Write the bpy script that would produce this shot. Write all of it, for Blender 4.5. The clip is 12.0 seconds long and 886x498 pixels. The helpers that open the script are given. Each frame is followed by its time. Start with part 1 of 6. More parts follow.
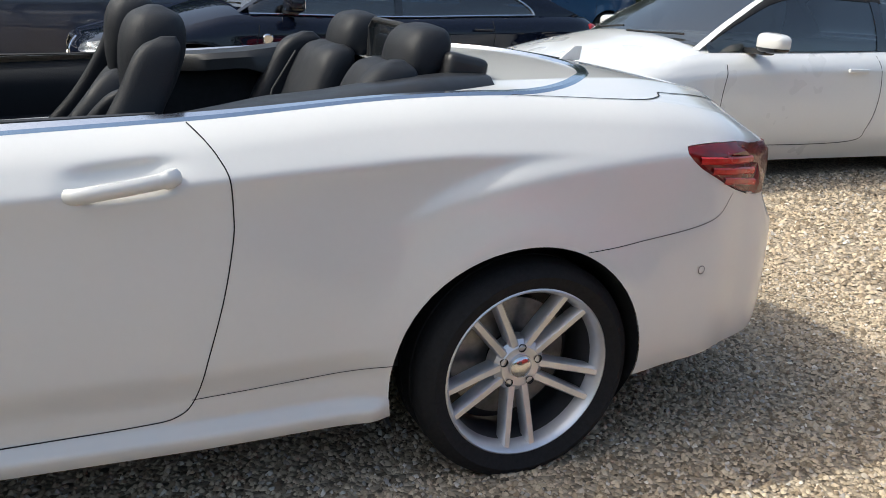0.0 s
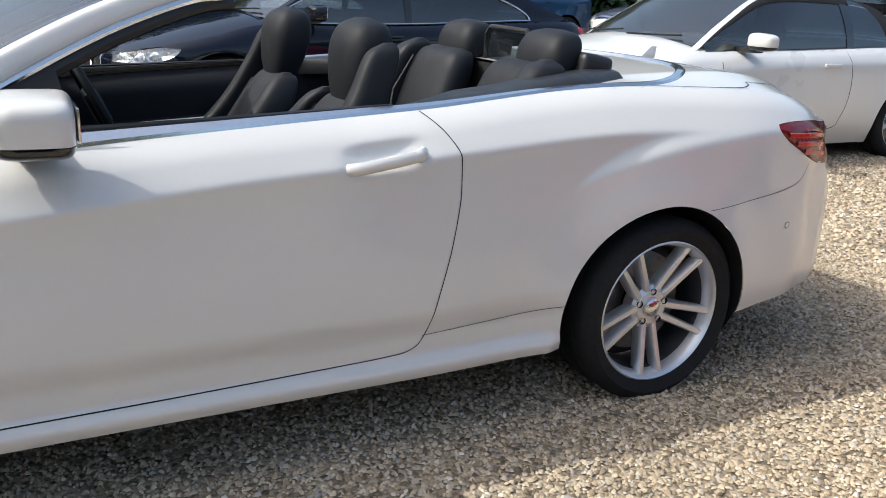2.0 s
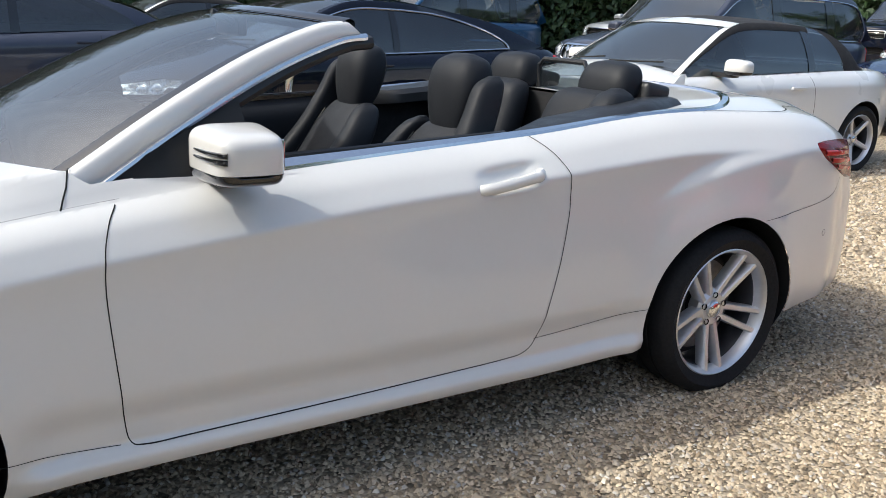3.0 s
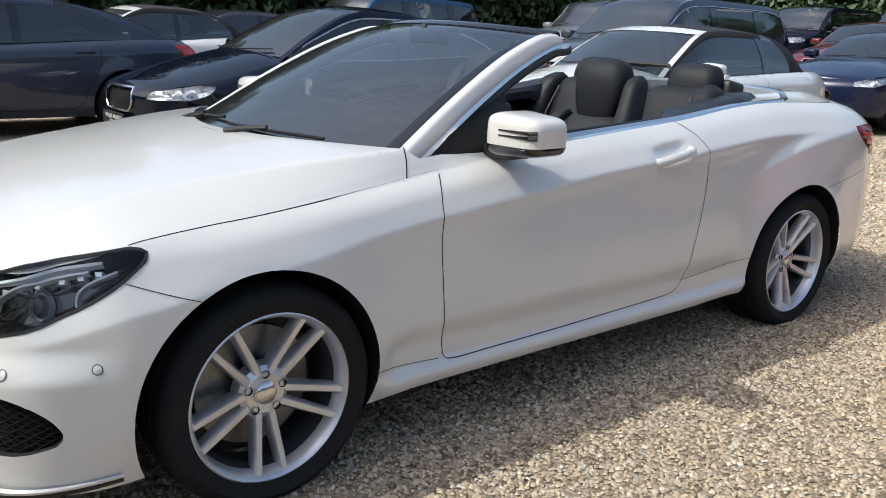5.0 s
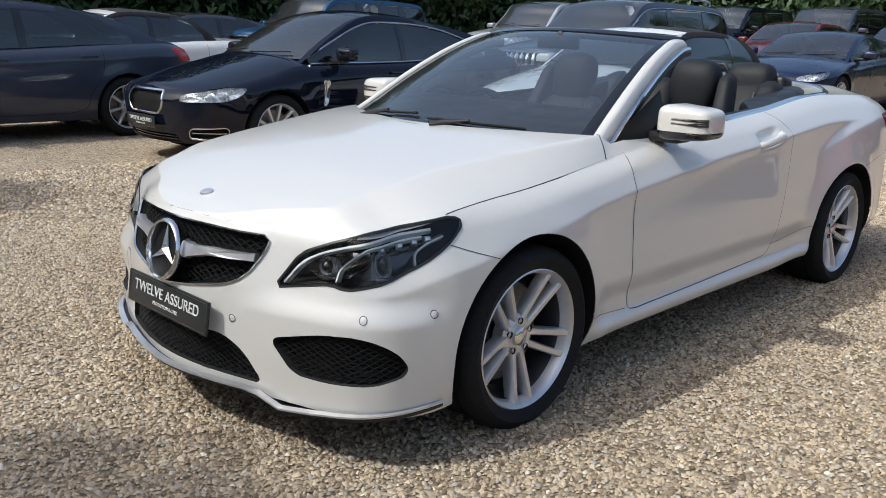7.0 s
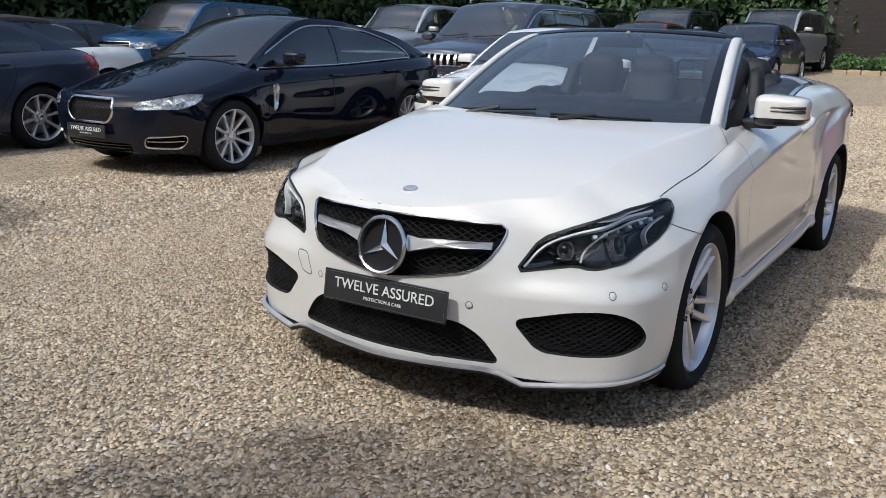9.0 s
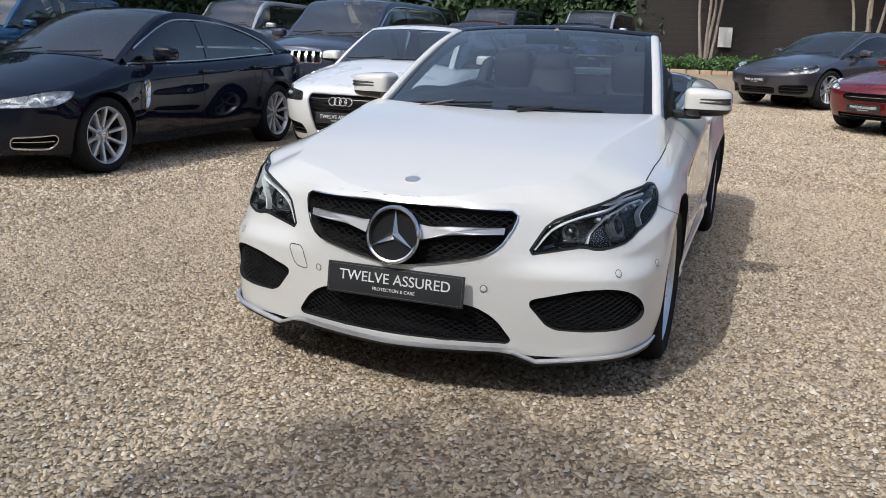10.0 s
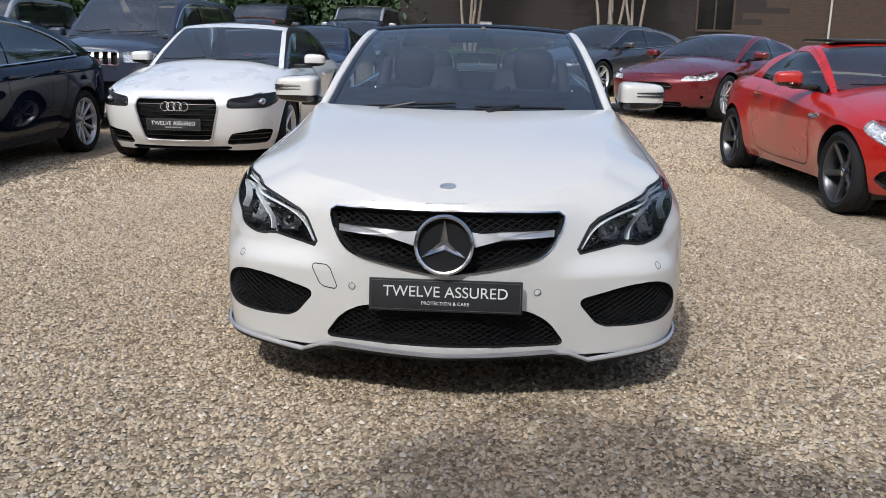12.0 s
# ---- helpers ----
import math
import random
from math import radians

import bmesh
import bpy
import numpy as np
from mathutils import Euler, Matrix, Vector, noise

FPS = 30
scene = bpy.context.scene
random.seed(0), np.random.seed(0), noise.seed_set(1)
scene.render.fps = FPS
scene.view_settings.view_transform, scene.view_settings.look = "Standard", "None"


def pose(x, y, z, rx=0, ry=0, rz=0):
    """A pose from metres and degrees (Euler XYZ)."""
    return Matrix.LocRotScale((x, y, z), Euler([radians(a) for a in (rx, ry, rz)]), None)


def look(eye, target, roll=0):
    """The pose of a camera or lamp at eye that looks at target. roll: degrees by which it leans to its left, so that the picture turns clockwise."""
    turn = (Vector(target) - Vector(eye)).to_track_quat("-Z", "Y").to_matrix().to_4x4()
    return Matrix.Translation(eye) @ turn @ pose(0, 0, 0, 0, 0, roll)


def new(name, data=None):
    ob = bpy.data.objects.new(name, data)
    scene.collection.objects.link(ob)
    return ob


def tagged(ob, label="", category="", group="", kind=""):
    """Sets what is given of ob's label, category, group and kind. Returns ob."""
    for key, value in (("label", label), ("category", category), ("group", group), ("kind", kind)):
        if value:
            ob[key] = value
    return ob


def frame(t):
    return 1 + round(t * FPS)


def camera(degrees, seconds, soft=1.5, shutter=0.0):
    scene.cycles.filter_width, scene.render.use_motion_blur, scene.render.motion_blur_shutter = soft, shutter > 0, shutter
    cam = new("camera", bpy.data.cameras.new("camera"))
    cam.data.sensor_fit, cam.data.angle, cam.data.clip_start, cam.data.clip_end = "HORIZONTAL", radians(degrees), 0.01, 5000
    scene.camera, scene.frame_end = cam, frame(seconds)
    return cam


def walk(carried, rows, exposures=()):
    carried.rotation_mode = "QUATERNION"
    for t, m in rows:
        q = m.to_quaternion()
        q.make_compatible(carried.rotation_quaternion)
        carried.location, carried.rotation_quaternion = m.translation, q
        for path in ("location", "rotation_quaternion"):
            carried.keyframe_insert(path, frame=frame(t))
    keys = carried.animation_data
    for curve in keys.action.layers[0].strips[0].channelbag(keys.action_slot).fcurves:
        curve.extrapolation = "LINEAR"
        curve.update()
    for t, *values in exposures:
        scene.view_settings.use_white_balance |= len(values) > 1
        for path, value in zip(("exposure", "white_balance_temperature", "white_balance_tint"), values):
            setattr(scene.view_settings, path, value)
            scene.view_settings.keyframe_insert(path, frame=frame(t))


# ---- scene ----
cam = camera(54.2, 12.0, soft=0.75)
METRES, EYE, TILT, LEAN, TURN = 7.0196, 1.335, 0.0, 0.0, -24.0
EAST, NORTH = 0.269, -2.730
ROWS = [
    (0.0, 0.0, 0.0, 0.0, 1.07, -17.63, -3.37),
    (0.5, -0.0071, -0.0234, 0.0003, -1.43, -17.6, -3.25),
    (1.0, -0.0387, -0.0555, 0.0002, -2.65, -17.32, -2.93),
    (1.5, -0.0638, -0.0699, -0.0002, -3.18, -17.25, -2.79),
    (2.0, -0.0982, -0.0728, -0.001, -3.46, -17.02, -2.68),
    (2.5, -0.1307, -0.0777, 0.0018, -5.6, -16.57, -2.27),
    (3.0, -0.1797, -0.1025, 0.0014, -8.13, -15.21, -2.37),
    (3.5, -0.2231, -0.1254, 0.0036, -8.45, -14.94, -2.41),
    (5.5, -0.3861, -0.1804, -0.0024, -16.97, -14.62, -2.1),
    (6.0, -0.426, -0.1803, -0.002, -17.89, -14.99, -2.05),
    (6.5, -0.4661, -0.1898, -0.004, -20.4, -14.65, -2.08),
    (7.0, -0.5111, -0.203, -0.0018, -21.42, -14.28, -1.9),
    (7.5, -0.5558, -0.1978, -0.0052, -22.23, -14.13, -1.71),
    (9.5, -0.7289, -0.1236, -0.0084, -39.36, -13.74, -1.4),
    (10.0, -0.7687, -0.0992, -0.0113, -45.45, -13.62, -1.81),
    (10.5, -0.8014, -0.0731, -0.0107, -49.52, -13.55, -1.97),
    (11.0, -0.8204, -0.0314, -0.0116, -54.45, -13.46, -0.78),
    (11.5, -0.8309, -0.0032, -0.0125, -57.67, -13.32, -0.53),
    (12.0, -0.8418, 0.0244, -0.0114, -62.22, -13.52, -1.04),
]
walk(cam, [(t, pose(EAST, NORTH, EYE, TILT, LEAN, TURN) @ pose(METRES * x, METRES * y, METRES * z, 90 + pitch, roll, yaw)) for t, x, y, z, yaw, pitch, roll in ROWS],
     [(0, 0.82, 6440, 4), (2.5, 0.90, 6400, 5), (3.7, 0.84, 6340, 5), (5.5, 0.65, 6310, 5), (7.5, 0.46, 6190, 6), (9.5, 0.37, 6100, 7), (12, 0.29, 6050, 8)])

# ---- light ----
SUN = Vector((-0.85, 0.33, 1.0)).normalized()
sun_elevation = math.asin(SUN.z)
sun_heading = math.atan2(SUN.x, SUN.y)
world = bpy.data.worlds.new("sky")
scene.world = world
world.use_nodes = True
wn = world.node_tree.nodes
sky = wn.new("ShaderNodeTexSky")
sky.sky_type = "NISHITA"
sky.sun_disc = False
sky.sun_elevation = sun_elevation
sky.sun_rotation = sun_heading
sky.air_density, sky.dust_density = 1.0, 4.2
sky.ozone_density = 0.35
world.node_tree.links.new(sky.outputs[0], wn["Background"].inputs[0])
wn["Background"].inputs[1].default_value = 0.15
sun_data = bpy.data.lights.new("sun", "SUN")
sun_data.energy, sun_data.angle, sun_data.color = 1.85, radians(0.6), (1.0, 0.98, 0.95)
sun = new("sun", sun_data)
sun.matrix_world = look(SUN * 40, (0, 0, 0))


# ---- materials ----
def mat(name, color, rough=0.5, metal=0.0, coat=0.0, vary=0.06, scale=6.0, bump=0.0, bump_scale=60.0, island=0.0, spec=0.5, dust=0.0):
    """A surface with two scales of variation in tone, gloss and relief."""
    m = bpy.data.materials.new(name)
    m.use_nodes = True
    n, l = m.node_tree.nodes, m.node_tree.links
    b = n["Principled BSDF"]
    co = n.new("ShaderNodeTexCoord")
    big, fine = n.new("ShaderNodeTexNoise"), n.new("ShaderNodeTexNoise")
    big.inputs["Scale"].default_value, big.inputs["Detail"].default_value = scale, 3.0
    fine.inputs["Scale"].default_value, fine.inputs["Detail"].default_value = bump_scale, 4.0
    for k in (big, fine):
        l.new(co.outputs["Object"], k.inputs["Vector"])
    add = n.new("ShaderNodeMath")
    add.operation = "ADD"
    l.new(big.outputs[0], add.inputs[0])
    l.new(fine.outputs[0], add.inputs[1])
    last = add.outputs[0]
    if island:
        geo = n.new("ShaderNodeNewGeometry")
        mix = n.new("ShaderNodeMath")
        mix.operation, mix.inputs[1].default_value = "MULTIPLY_ADD", island
        l.new(geo.outputs["Random Per Island"], mix.inputs[0])
        l.new(last, mix.inputs[2])
        last = mix.outputs[0]
    span = n.new("ShaderNodeMapRange")
    span.inputs["From Min"].default_value, span.inputs["From Max"].default_value = 0.6, 1.4 + island
    l.new(last, span.inputs["Value"])
    ramp = n.new("ShaderNodeMix")
    ramp.data_type = "RGBA"
    ramp.inputs["A"].default_value = (*[c * (1 - vary) for c in color], 1)
    ramp.inputs["B"].default_value = (*[min(1, c * (1 + vary)) for c in color], 1)
    l.new(span.outputs[0], ramp.inputs["Factor"])
    tone = ramp.outputs["Result"]
    if dust:
        film = n.new("ShaderNodeMix")
        film.data_type = "RGBA"
        film.inputs["B"].default_value = (0.42, 0.36, 0.27, 1)
        sep, low = n.new("ShaderNodeSeparateXYZ"), n.new("ShaderNodeMapRange")
        l.new(co.outputs["Object"], sep.inputs[0])
        l.new(sep.outputs["Z"], low.inputs["Value"])
        low.inputs["From Min"].default_value, low.inputs["From Max"].default_value = 0.5, 0.15
        low.inputs["To Max"].default_value = dust
        by = n.new("ShaderNodeMath")
        by.operation = "MULTIPLY"
        l.new(low.outputs[0], by.inputs[0])
        l.new(big.outputs[0], by.inputs[1])
        l.new(by.outputs[0], film.inputs["Factor"])
        l.new(tone, film.inputs["A"])
        tone = film.outputs["Result"]
    l.new(tone, b.inputs["Base Color"])
    gloss = n.new("ShaderNodeMapRange")
    gloss.inputs["From Min"].default_value, gloss.inputs["From Max"].default_value = 0.3, 0.7
    gloss.inputs["To Min"].default_value, gloss.inputs["To Max"].default_value = max(0.02, rough * 0.85), min(1, rough * 1.15)
    l.new(big.outputs[0], gloss.inputs["Value"])
    l.new(gloss.outputs[0], b.inputs["Roughness"])
    b.inputs["Metallic"].default_value = metal
    b.inputs["Coat Weight"].default_value = coat
    b.inputs["Coat Roughness"].default_value = 0.03
    b.inputs["Specular IOR Level"].default_value = spec
    if bump:
        relief = n.new("ShaderNodeBump")
        relief.inputs["Strength"].default_value, relief.inputs["Distance"].default_value = 0.6, bump
        l.new(fine.outputs[0], relief.inputs["Height"])
        l.new(relief.outputs[0], b.inputs["Normal"])
    return m


def glass(name, tint, gloss=0.02, sky_veil=0.065, bend=1.9):
    """Thin coloured glass: tinted see-through with a Fresnel gloss and a grey veil painted for reflected sky."""
    m = bpy.data.materials.new(name)
    m.use_nodes = True
    n, l = m.node_tree.nodes, m.node_tree.links
    n.remove(n["Principled BSDF"])
    see, shine, mix, fr = n.new("ShaderNodeBsdfTransparent"), n.new("ShaderNodeBsdfGlossy"), n.new("ShaderNodeMixShader"), n.new("ShaderNodeFresnel")
    see.inputs[0].default_value = (*tint, 1)
    shine.inputs["Roughness"].default_value = gloss
    fr.inputs[0].default_value = bend
    # pale diffuse veil stands in for bright sky mirrored in the pane
    film, dull, co, spots, span = n.new("ShaderNodeMixShader"), n.new("ShaderNodeBsdfDiffuse"), n.new("ShaderNodeTexCoord"), n.new("ShaderNodeTexNoise"), n.new("ShaderNodeMapRange")
    dull.inputs[0].default_value = (0.42, 0.44, 0.46, 1)
    spots.inputs["Scale"].default_value, spots.inputs["Detail"].default_value = 1.6, 2.0
    l.new(co.outputs["Object"], spots.inputs["Vector"])
    span.inputs["From Min"].default_value, span.inputs["From Max"].default_value = 0.3, 0.7
    span.inputs["To Min"].default_value, span.inputs["To Max"].default_value = sky_veil * 0.7, sky_veil * 1.3
    l.new(spots.outputs[0], span.inputs["Value"])
    l.new(span.outputs[0], film.inputs[0])
    l.new(see.outputs[0], film.inputs[1])
    l.new(dull.outputs[0], film.inputs[2])
    l.new(fr.outputs[0], mix.inputs[0])
    l.new(film.outputs[0], mix.inputs[1])
    l.new(shine.outputs[0], mix.inputs[2])
    l.new(mix.outputs[0], n["Material Output"].inputs[0])
    return m


PEARL = mat("pearl_white_paint", (0.625, 0.615, 0.592), 0.35, 0.0, 1.0, 0.012, 3, dust=0.25)
WHITE = mat("white_paint", (0.66, 0.66, 0.65), 0.3, 0.0, 1.0, 0.015, 3, dust=0.25)
BLACK = mat("black_paint", (0.004, 0.006, 0.014), 0.25, 0.0, 0.75, 0.1, 3, dust=0.02, spec=0.0)
SLATE = mat("blue_grey_paint", (0.034, 0.041, 0.066), 0.35, 0.15, 0.8, 0.1, 3, dust=0.05, spec=0.2)
NAVY = mat("navy_paint", (0.008, 0.014, 0.045), 0.3, 0.15, 0.75, 0.1, 3, dust=0.03, spec=0.15)
TEAL = mat("blue_paint", (0.012, 0.055, 0.13), 0.3, 0.15, 0.75, 0.1, 3, dust=0.03, spec=0.15)
GREY = mat("grey_metallic_paint", (0.055, 0.055, 0.068), 0.35, 0.5, 1.0, 0.1, 3, dust=0.07)
SILVER = mat("silver_paint", (0.34, 0.36, 0.38), 0.35, 0.5, 1.0, 0.05, 3, dust=0.07)
MAROON = mat("dark_red_paint", (0.14, 0.008, 0.012), 0.3, 0.35, 1.0, 0.1, 3, dust=0.07)
RED = mat("red_paint", (0.42, 0.010, 0.006), 0.3, 0.0, 1.0, 0.06, 3, dust=0.07)
CHROME = mat("chrome", (0.68, 0.68, 0.69), 0.16, 1.0, vary=0.05)
ALLOY = mat("silver_alloy", (0.64, 0.64, 0.66), 0.40, 0.80, 0.3, 0.06, 20)
GUN = mat("dark_alloy_and_rim_shade", (0.10, 0.10, 0.11), 0.35, 0.8, 0.3, 0.08, 20)
STEEL = mat("brake_steel", (0.22, 0.21, 0.2), 0.4, 0.9, vary=0.2, scale=30)
RUBBER = mat("tyre_rubber", (0.014, 0.014, 0.015), 0.8, vary=0.35, scale=9, bump=0.002, bump_scale=90, spec=0.2)
TRIM = mat("black_plastic", (0.012, 0.012, 0.013), 0.45, vary=0.2, scale=14, bump=0.0004, bump_scale=400)
GLOSS = mat("gloss_black", (0.008, 0.008, 0.009), 0.1, coat=0.6, vary=0.1)
MESH = mat("black_grille_mesh", (0.008, 0.008, 0.009), 0.65, vary=0.2, scale=30, spec=0.2)
GAP = mat("dark_gap", (0.006, 0.006, 0.006), 0.9, vary=0.2)
LEATHER = mat("dark_grey_leather", (0.013, 0.0145, 0.018), 0.6, spec=0.25, vary=0.14, scale=9, bump=0.0012, bump_scale=260)
STITCH = mat("grey_stitching", (0.11, 0.105, 0.095), 0.8, vary=0.1)
CARPET = mat("black_carpet", (0.012, 0.012, 0.013), 0.95, vary=0.3, scale=40, bump=0.002, bump_scale=300)
CREAM = mat("cream_leather", (0.34, 0.29, 0.21), 0.5, vary=0.1)
FABRIC = mat("black_canvas", (0.012, 0.012, 0.014), 0.9, vary=0.2, scale=12, bump=0.001, bump_scale=500)
LAMP = mat("lamp_reflector", (0.76, 0.78, 0.80), 0.28, 0.55, vary=0.15, scale=25)
DRL = mat("white_light_guide", (0.80, 0.82, 0.84), 0.2, vary=0.04, scale=20)
TAIL = mat("red_lamp_plastic", (0.50, 0.014, 0.010), 0.25, coat=0.25, vary=0.3, scale=18)
DEEP = mat("dark_red_lamp", (0.15, 0.004, 0.005), 0.25, coat=0.25, vary=0.3, scale=18)
AMBER = mat("clear_lamp_plastic", (0.62, 0.55, 0.50), 0.15, coat=1.0, vary=0.1)
PLATE = mat("plate_black", (0.022, 0.023, 0.025), 0.35, vary=0.12, scale=12)
LETTER = mat("plate_lettering", (0.68, 0.68, 0.66), 0.5, vary=0.05)
SCREEN = glass("windscreen_glass", (0.55, 0.63, 0.66), sky_veil=0.05, bend=2.5)
TINT = glass("tinted_glass", (0.36, 0.42, 0.44), 0.02, 0.02, 2.0)
LENS = glass("lamp_lens", (0.95, 0.96, 0.97), 0.02, 0.004, 1.4)


# ---- tools ----
def part(name, bm, material, parent=None, label="", smooth=True, kind=""):
    """One mesh object from a bmesh, under a thing or a part."""
    me = bpy.data.meshes.new(name)
    bm.to_mesh(me)
    bm.free()
    me.polygons.foreach_set("use_smooth", [smooth] * len(me.polygons))
    if smooth:
        me.set_sharp_from_angle(angle=radians(38))
    me.materials.append(material)
    ob = new(name, me)
    if parent is not None:
        ob.parent = parent
    return tagged(ob, label, kind=kind)


def raw(name, verts, faces, material, parent=None, label="", smooth=True, angle=38, kind=""):
    """One mesh object from vertices and faces."""
    me = bpy.data.meshes.new(name)
    me.from_pydata([tuple(map(float, v)) for v in verts], [], [tuple(map(int, f)) for f in faces])
    me.update()
    me.polygons.foreach_set("use_smooth", [smooth] * len(me.polygons))
    if smooth:
        me.set_sharp_from_angle(angle=radians(angle))
    me.materials.append(material)
    ob = new(name, me)
    if parent is not None:
        ob.parent = parent
    return tagged(ob, label, kind=kind)


def box(bm, size, m=None, bevel=0.0, seg=2):
    """A bevelled box of that size at the pose m."""
    made = bmesh.ops.create_cube(bm, size=1.0, matrix=Matrix.Diagonal((*size, 1)))
    if bevel:
        edges = list({e for v in made["verts"] for e in v.link_edges})
        grown = bmesh.ops.bevel(bm, geom=edges, offset=bevel, segments=seg, affect="EDGES", profile=0.6)
        verts = list({v for f in grown["faces"] for v in f.verts} | {v for v in made["verts"] if v.is_valid})
    else:
        verts = made["verts"]
    if m is not None:
        bmesh.ops.transform(bm, matrix=m, verts=verts)
    return verts


def tube(bm, pts, r, sides=8, closed=False):
    """A round bar along points."""
    pts = [Vector(p) for p in pts]
    rings, n = [], len(pts)
    up = Vector((0.013, 0.021, 1))
    for i, p in enumerate(pts):
        a = pts[(i - 1) % n] if closed or i else p
        b = pts[(i + 1) % n] if closed or i < n - 1 else p
        d = (b - a).normalized()
        u = d.cross(up)
        if u.length < 0.05:
            u = d.cross(Vector((1, 0, 0)))
        u.normalize()
        w = u.cross(d)
        rr = r[i] if isinstance(r, (list, tuple)) else r
        rings.append([bm.verts.new(p + (u * math.cos(k * math.tau / sides) + w * math.sin(k * math.tau / sides)) * rr) for k in range(sides)])
    for i in range(n if closed else n - 1):
        a, b = rings[i], rings[(i + 1) % n]
        for k in range(sides):
            bm.faces.new((a[k], a[(k + 1) % sides], b[(k + 1) % sides], b[k]))
    if not closed:
        bm.faces.new(rings[0][::-1])
        bm.faces.new(rings[-1])
    return bm


def lathe(bm, profile, steps=48, axis="y"):
    """Turns (radius, depth) points round the y axis."""
    rings = []
    for r, d in profile:
        rings.append([bm.verts.new((r * math.cos(k * math.tau / steps), d, r * math.sin(k * math.tau / steps))) for k in range(steps)])
    for a, b in zip(rings, rings[1:]):
        for k in range(steps):
            bm.faces.new((a[k], a[(k + 1) % steps], b[(k + 1) % steps], b[k]))
    return bm


def table(pts):
    """A smooth curve without overshoot through (x, value) points."""
    pts = sorted(pts)
    xs, ys = np.array([p[0] for p in pts], float), np.array([p[1] for p in pts], float)
    h, d = np.diff(xs), np.diff(ys) / np.diff(xs)
    m = np.zeros(len(xs))
    m[0], m[-1] = d[0], d[-1]
    for i in range(1, len(xs) - 1):
        if d[i - 1] * d[i] > 0:
            w1, w2 = 2 * h[i] + h[i - 1], h[i] + 2 * h[i - 1]
            m[i] = (w1 + w2) / (w1 / d[i - 1] + w2 / d[i])

    def value(x):
        x = np.clip(np.asarray(x, float), xs[0], xs[-1])
        i = np.clip(np.searchsorted(xs, x, side="right") - 1, 0, len(xs) - 2)
        t = (x - xs[i]) / h[i]
        return ((1 + 2 * t) * (1 - t) ** 2 * ys[i] + t * (1 - t) ** 2 * h[i] * m[i] + t * t * (3 - 2 * t) * ys[i + 1] + t * t * (t - 1) * h[i] * m[i + 1])
    return value


def soft(x, k):
    """A ramp that starts gently at nought."""
    return 0.5 * (x + np.sqrt(x * x + k * k))


def bspline(ctrl, n):
    """A uniform cubic B-spline through the neighbourhood of control points."""
    c = np.array(ctrl, float)
    out = []
    for i in range(len(c) - 3):
        t = np.linspace(0, 1, n, endpoint=False)[:, None]
        p0, p1, p2, p3 = c[i:i + 4]
        out.append(((1 - t) ** 3 * p0 + (3 * t ** 3 - 6 * t ** 2 + 4) * p1 + (-3 * t ** 3 + 3 * t ** 2 + 3 * t + 1) * p2 + t ** 3 * p3) / 6)
    return np.vstack(out + [((c[-4] + 0 * c[-3]) * 0 + (c[-3] + 4 * c[-2] + c[-1]) / 6)[None]])


def catmull(ctrl, n):
    """A smooth curve through control points."""
    c = np.array(ctrl, float)
    c = np.vstack([2 * c[0] - c[1], c, 2 * c[-1] - c[-2]])
    out = []
    for i in range(len(c) - 3):
        t = np.linspace(0, 1, n, endpoint=False)[:, None]
        p0, p1, p2, p3 = c[i:i + 4]
        out.append(0.5 * (2 * p1 + (p2 - p0) * t + (2 * p0 - 5 * p1 + 4 * p2 - p3) * t ** 2 + (3 * p1 - p0 - 3 * p2 + p3) * t ** 3))
    return np.vstack(out + [c[-2][None]])


def rounded(poly, times=2, r=0.022):
    """Cuts the corners of a closed polygon, so that they turn round."""
    p = np.array(poly, float)
    for k in range(times):
        q = np.roll(p, -1, 0)
        d = np.linalg.norm(q - p, axis=1, keepdims=True)
        t = np.minimum(0.3, r / (1 + 2 * k) / np.maximum(d, 1e-6))
        p = np.stack([p + (q - p) * t, q + (p - q) * t], 1).reshape(-1, 2)
    return p


def dense(poly, step, closed=True):
    p = np.array(poly, float)
    out = []
    for a, b in zip(p, np.roll(p, -1, 0) if closed else p[1:]):
        k = max(1, int(math.ceil(np.linalg.norm(b - a) / step)))
        out += [a + (b - a) * i / k for i in range(k)]
    if not closed:
        out.append(p[-1])
    return np.array(out)


def inside(q, poly):
    """Which of the points q lie in the polygon."""
    x, y = q[..., 0], q[..., 1]
    hit = np.zeros(x.shape, bool)
    for (x0, y0), (x1, y1) in zip(poly, np.roll(poly, -1, 0)):
        if y0 != y1:
            hit ^= ((y0 > y) != (y1 > y)) & (x < (x1 - x0) * (y - y0) / (y1 - y0) + x0)
    return hit


def nearest(q, poly):
    """The nearest point on the polygon's edge for each of the points q."""
    best, far = q.copy(), np.full(len(q), 1e9)
    for a, b in zip(poly, np.roll(poly, -1, 0)):
        ab = b - a
        t = np.clip(((q - a) @ ab) / max(1e-12, ab @ ab), 0, 1)
        p = a + t[:, None] * ab
        d = np.linalg.norm(q - p, axis=1)
        best[d < far], far = p[d < far], np.minimum(d, far)
    return best


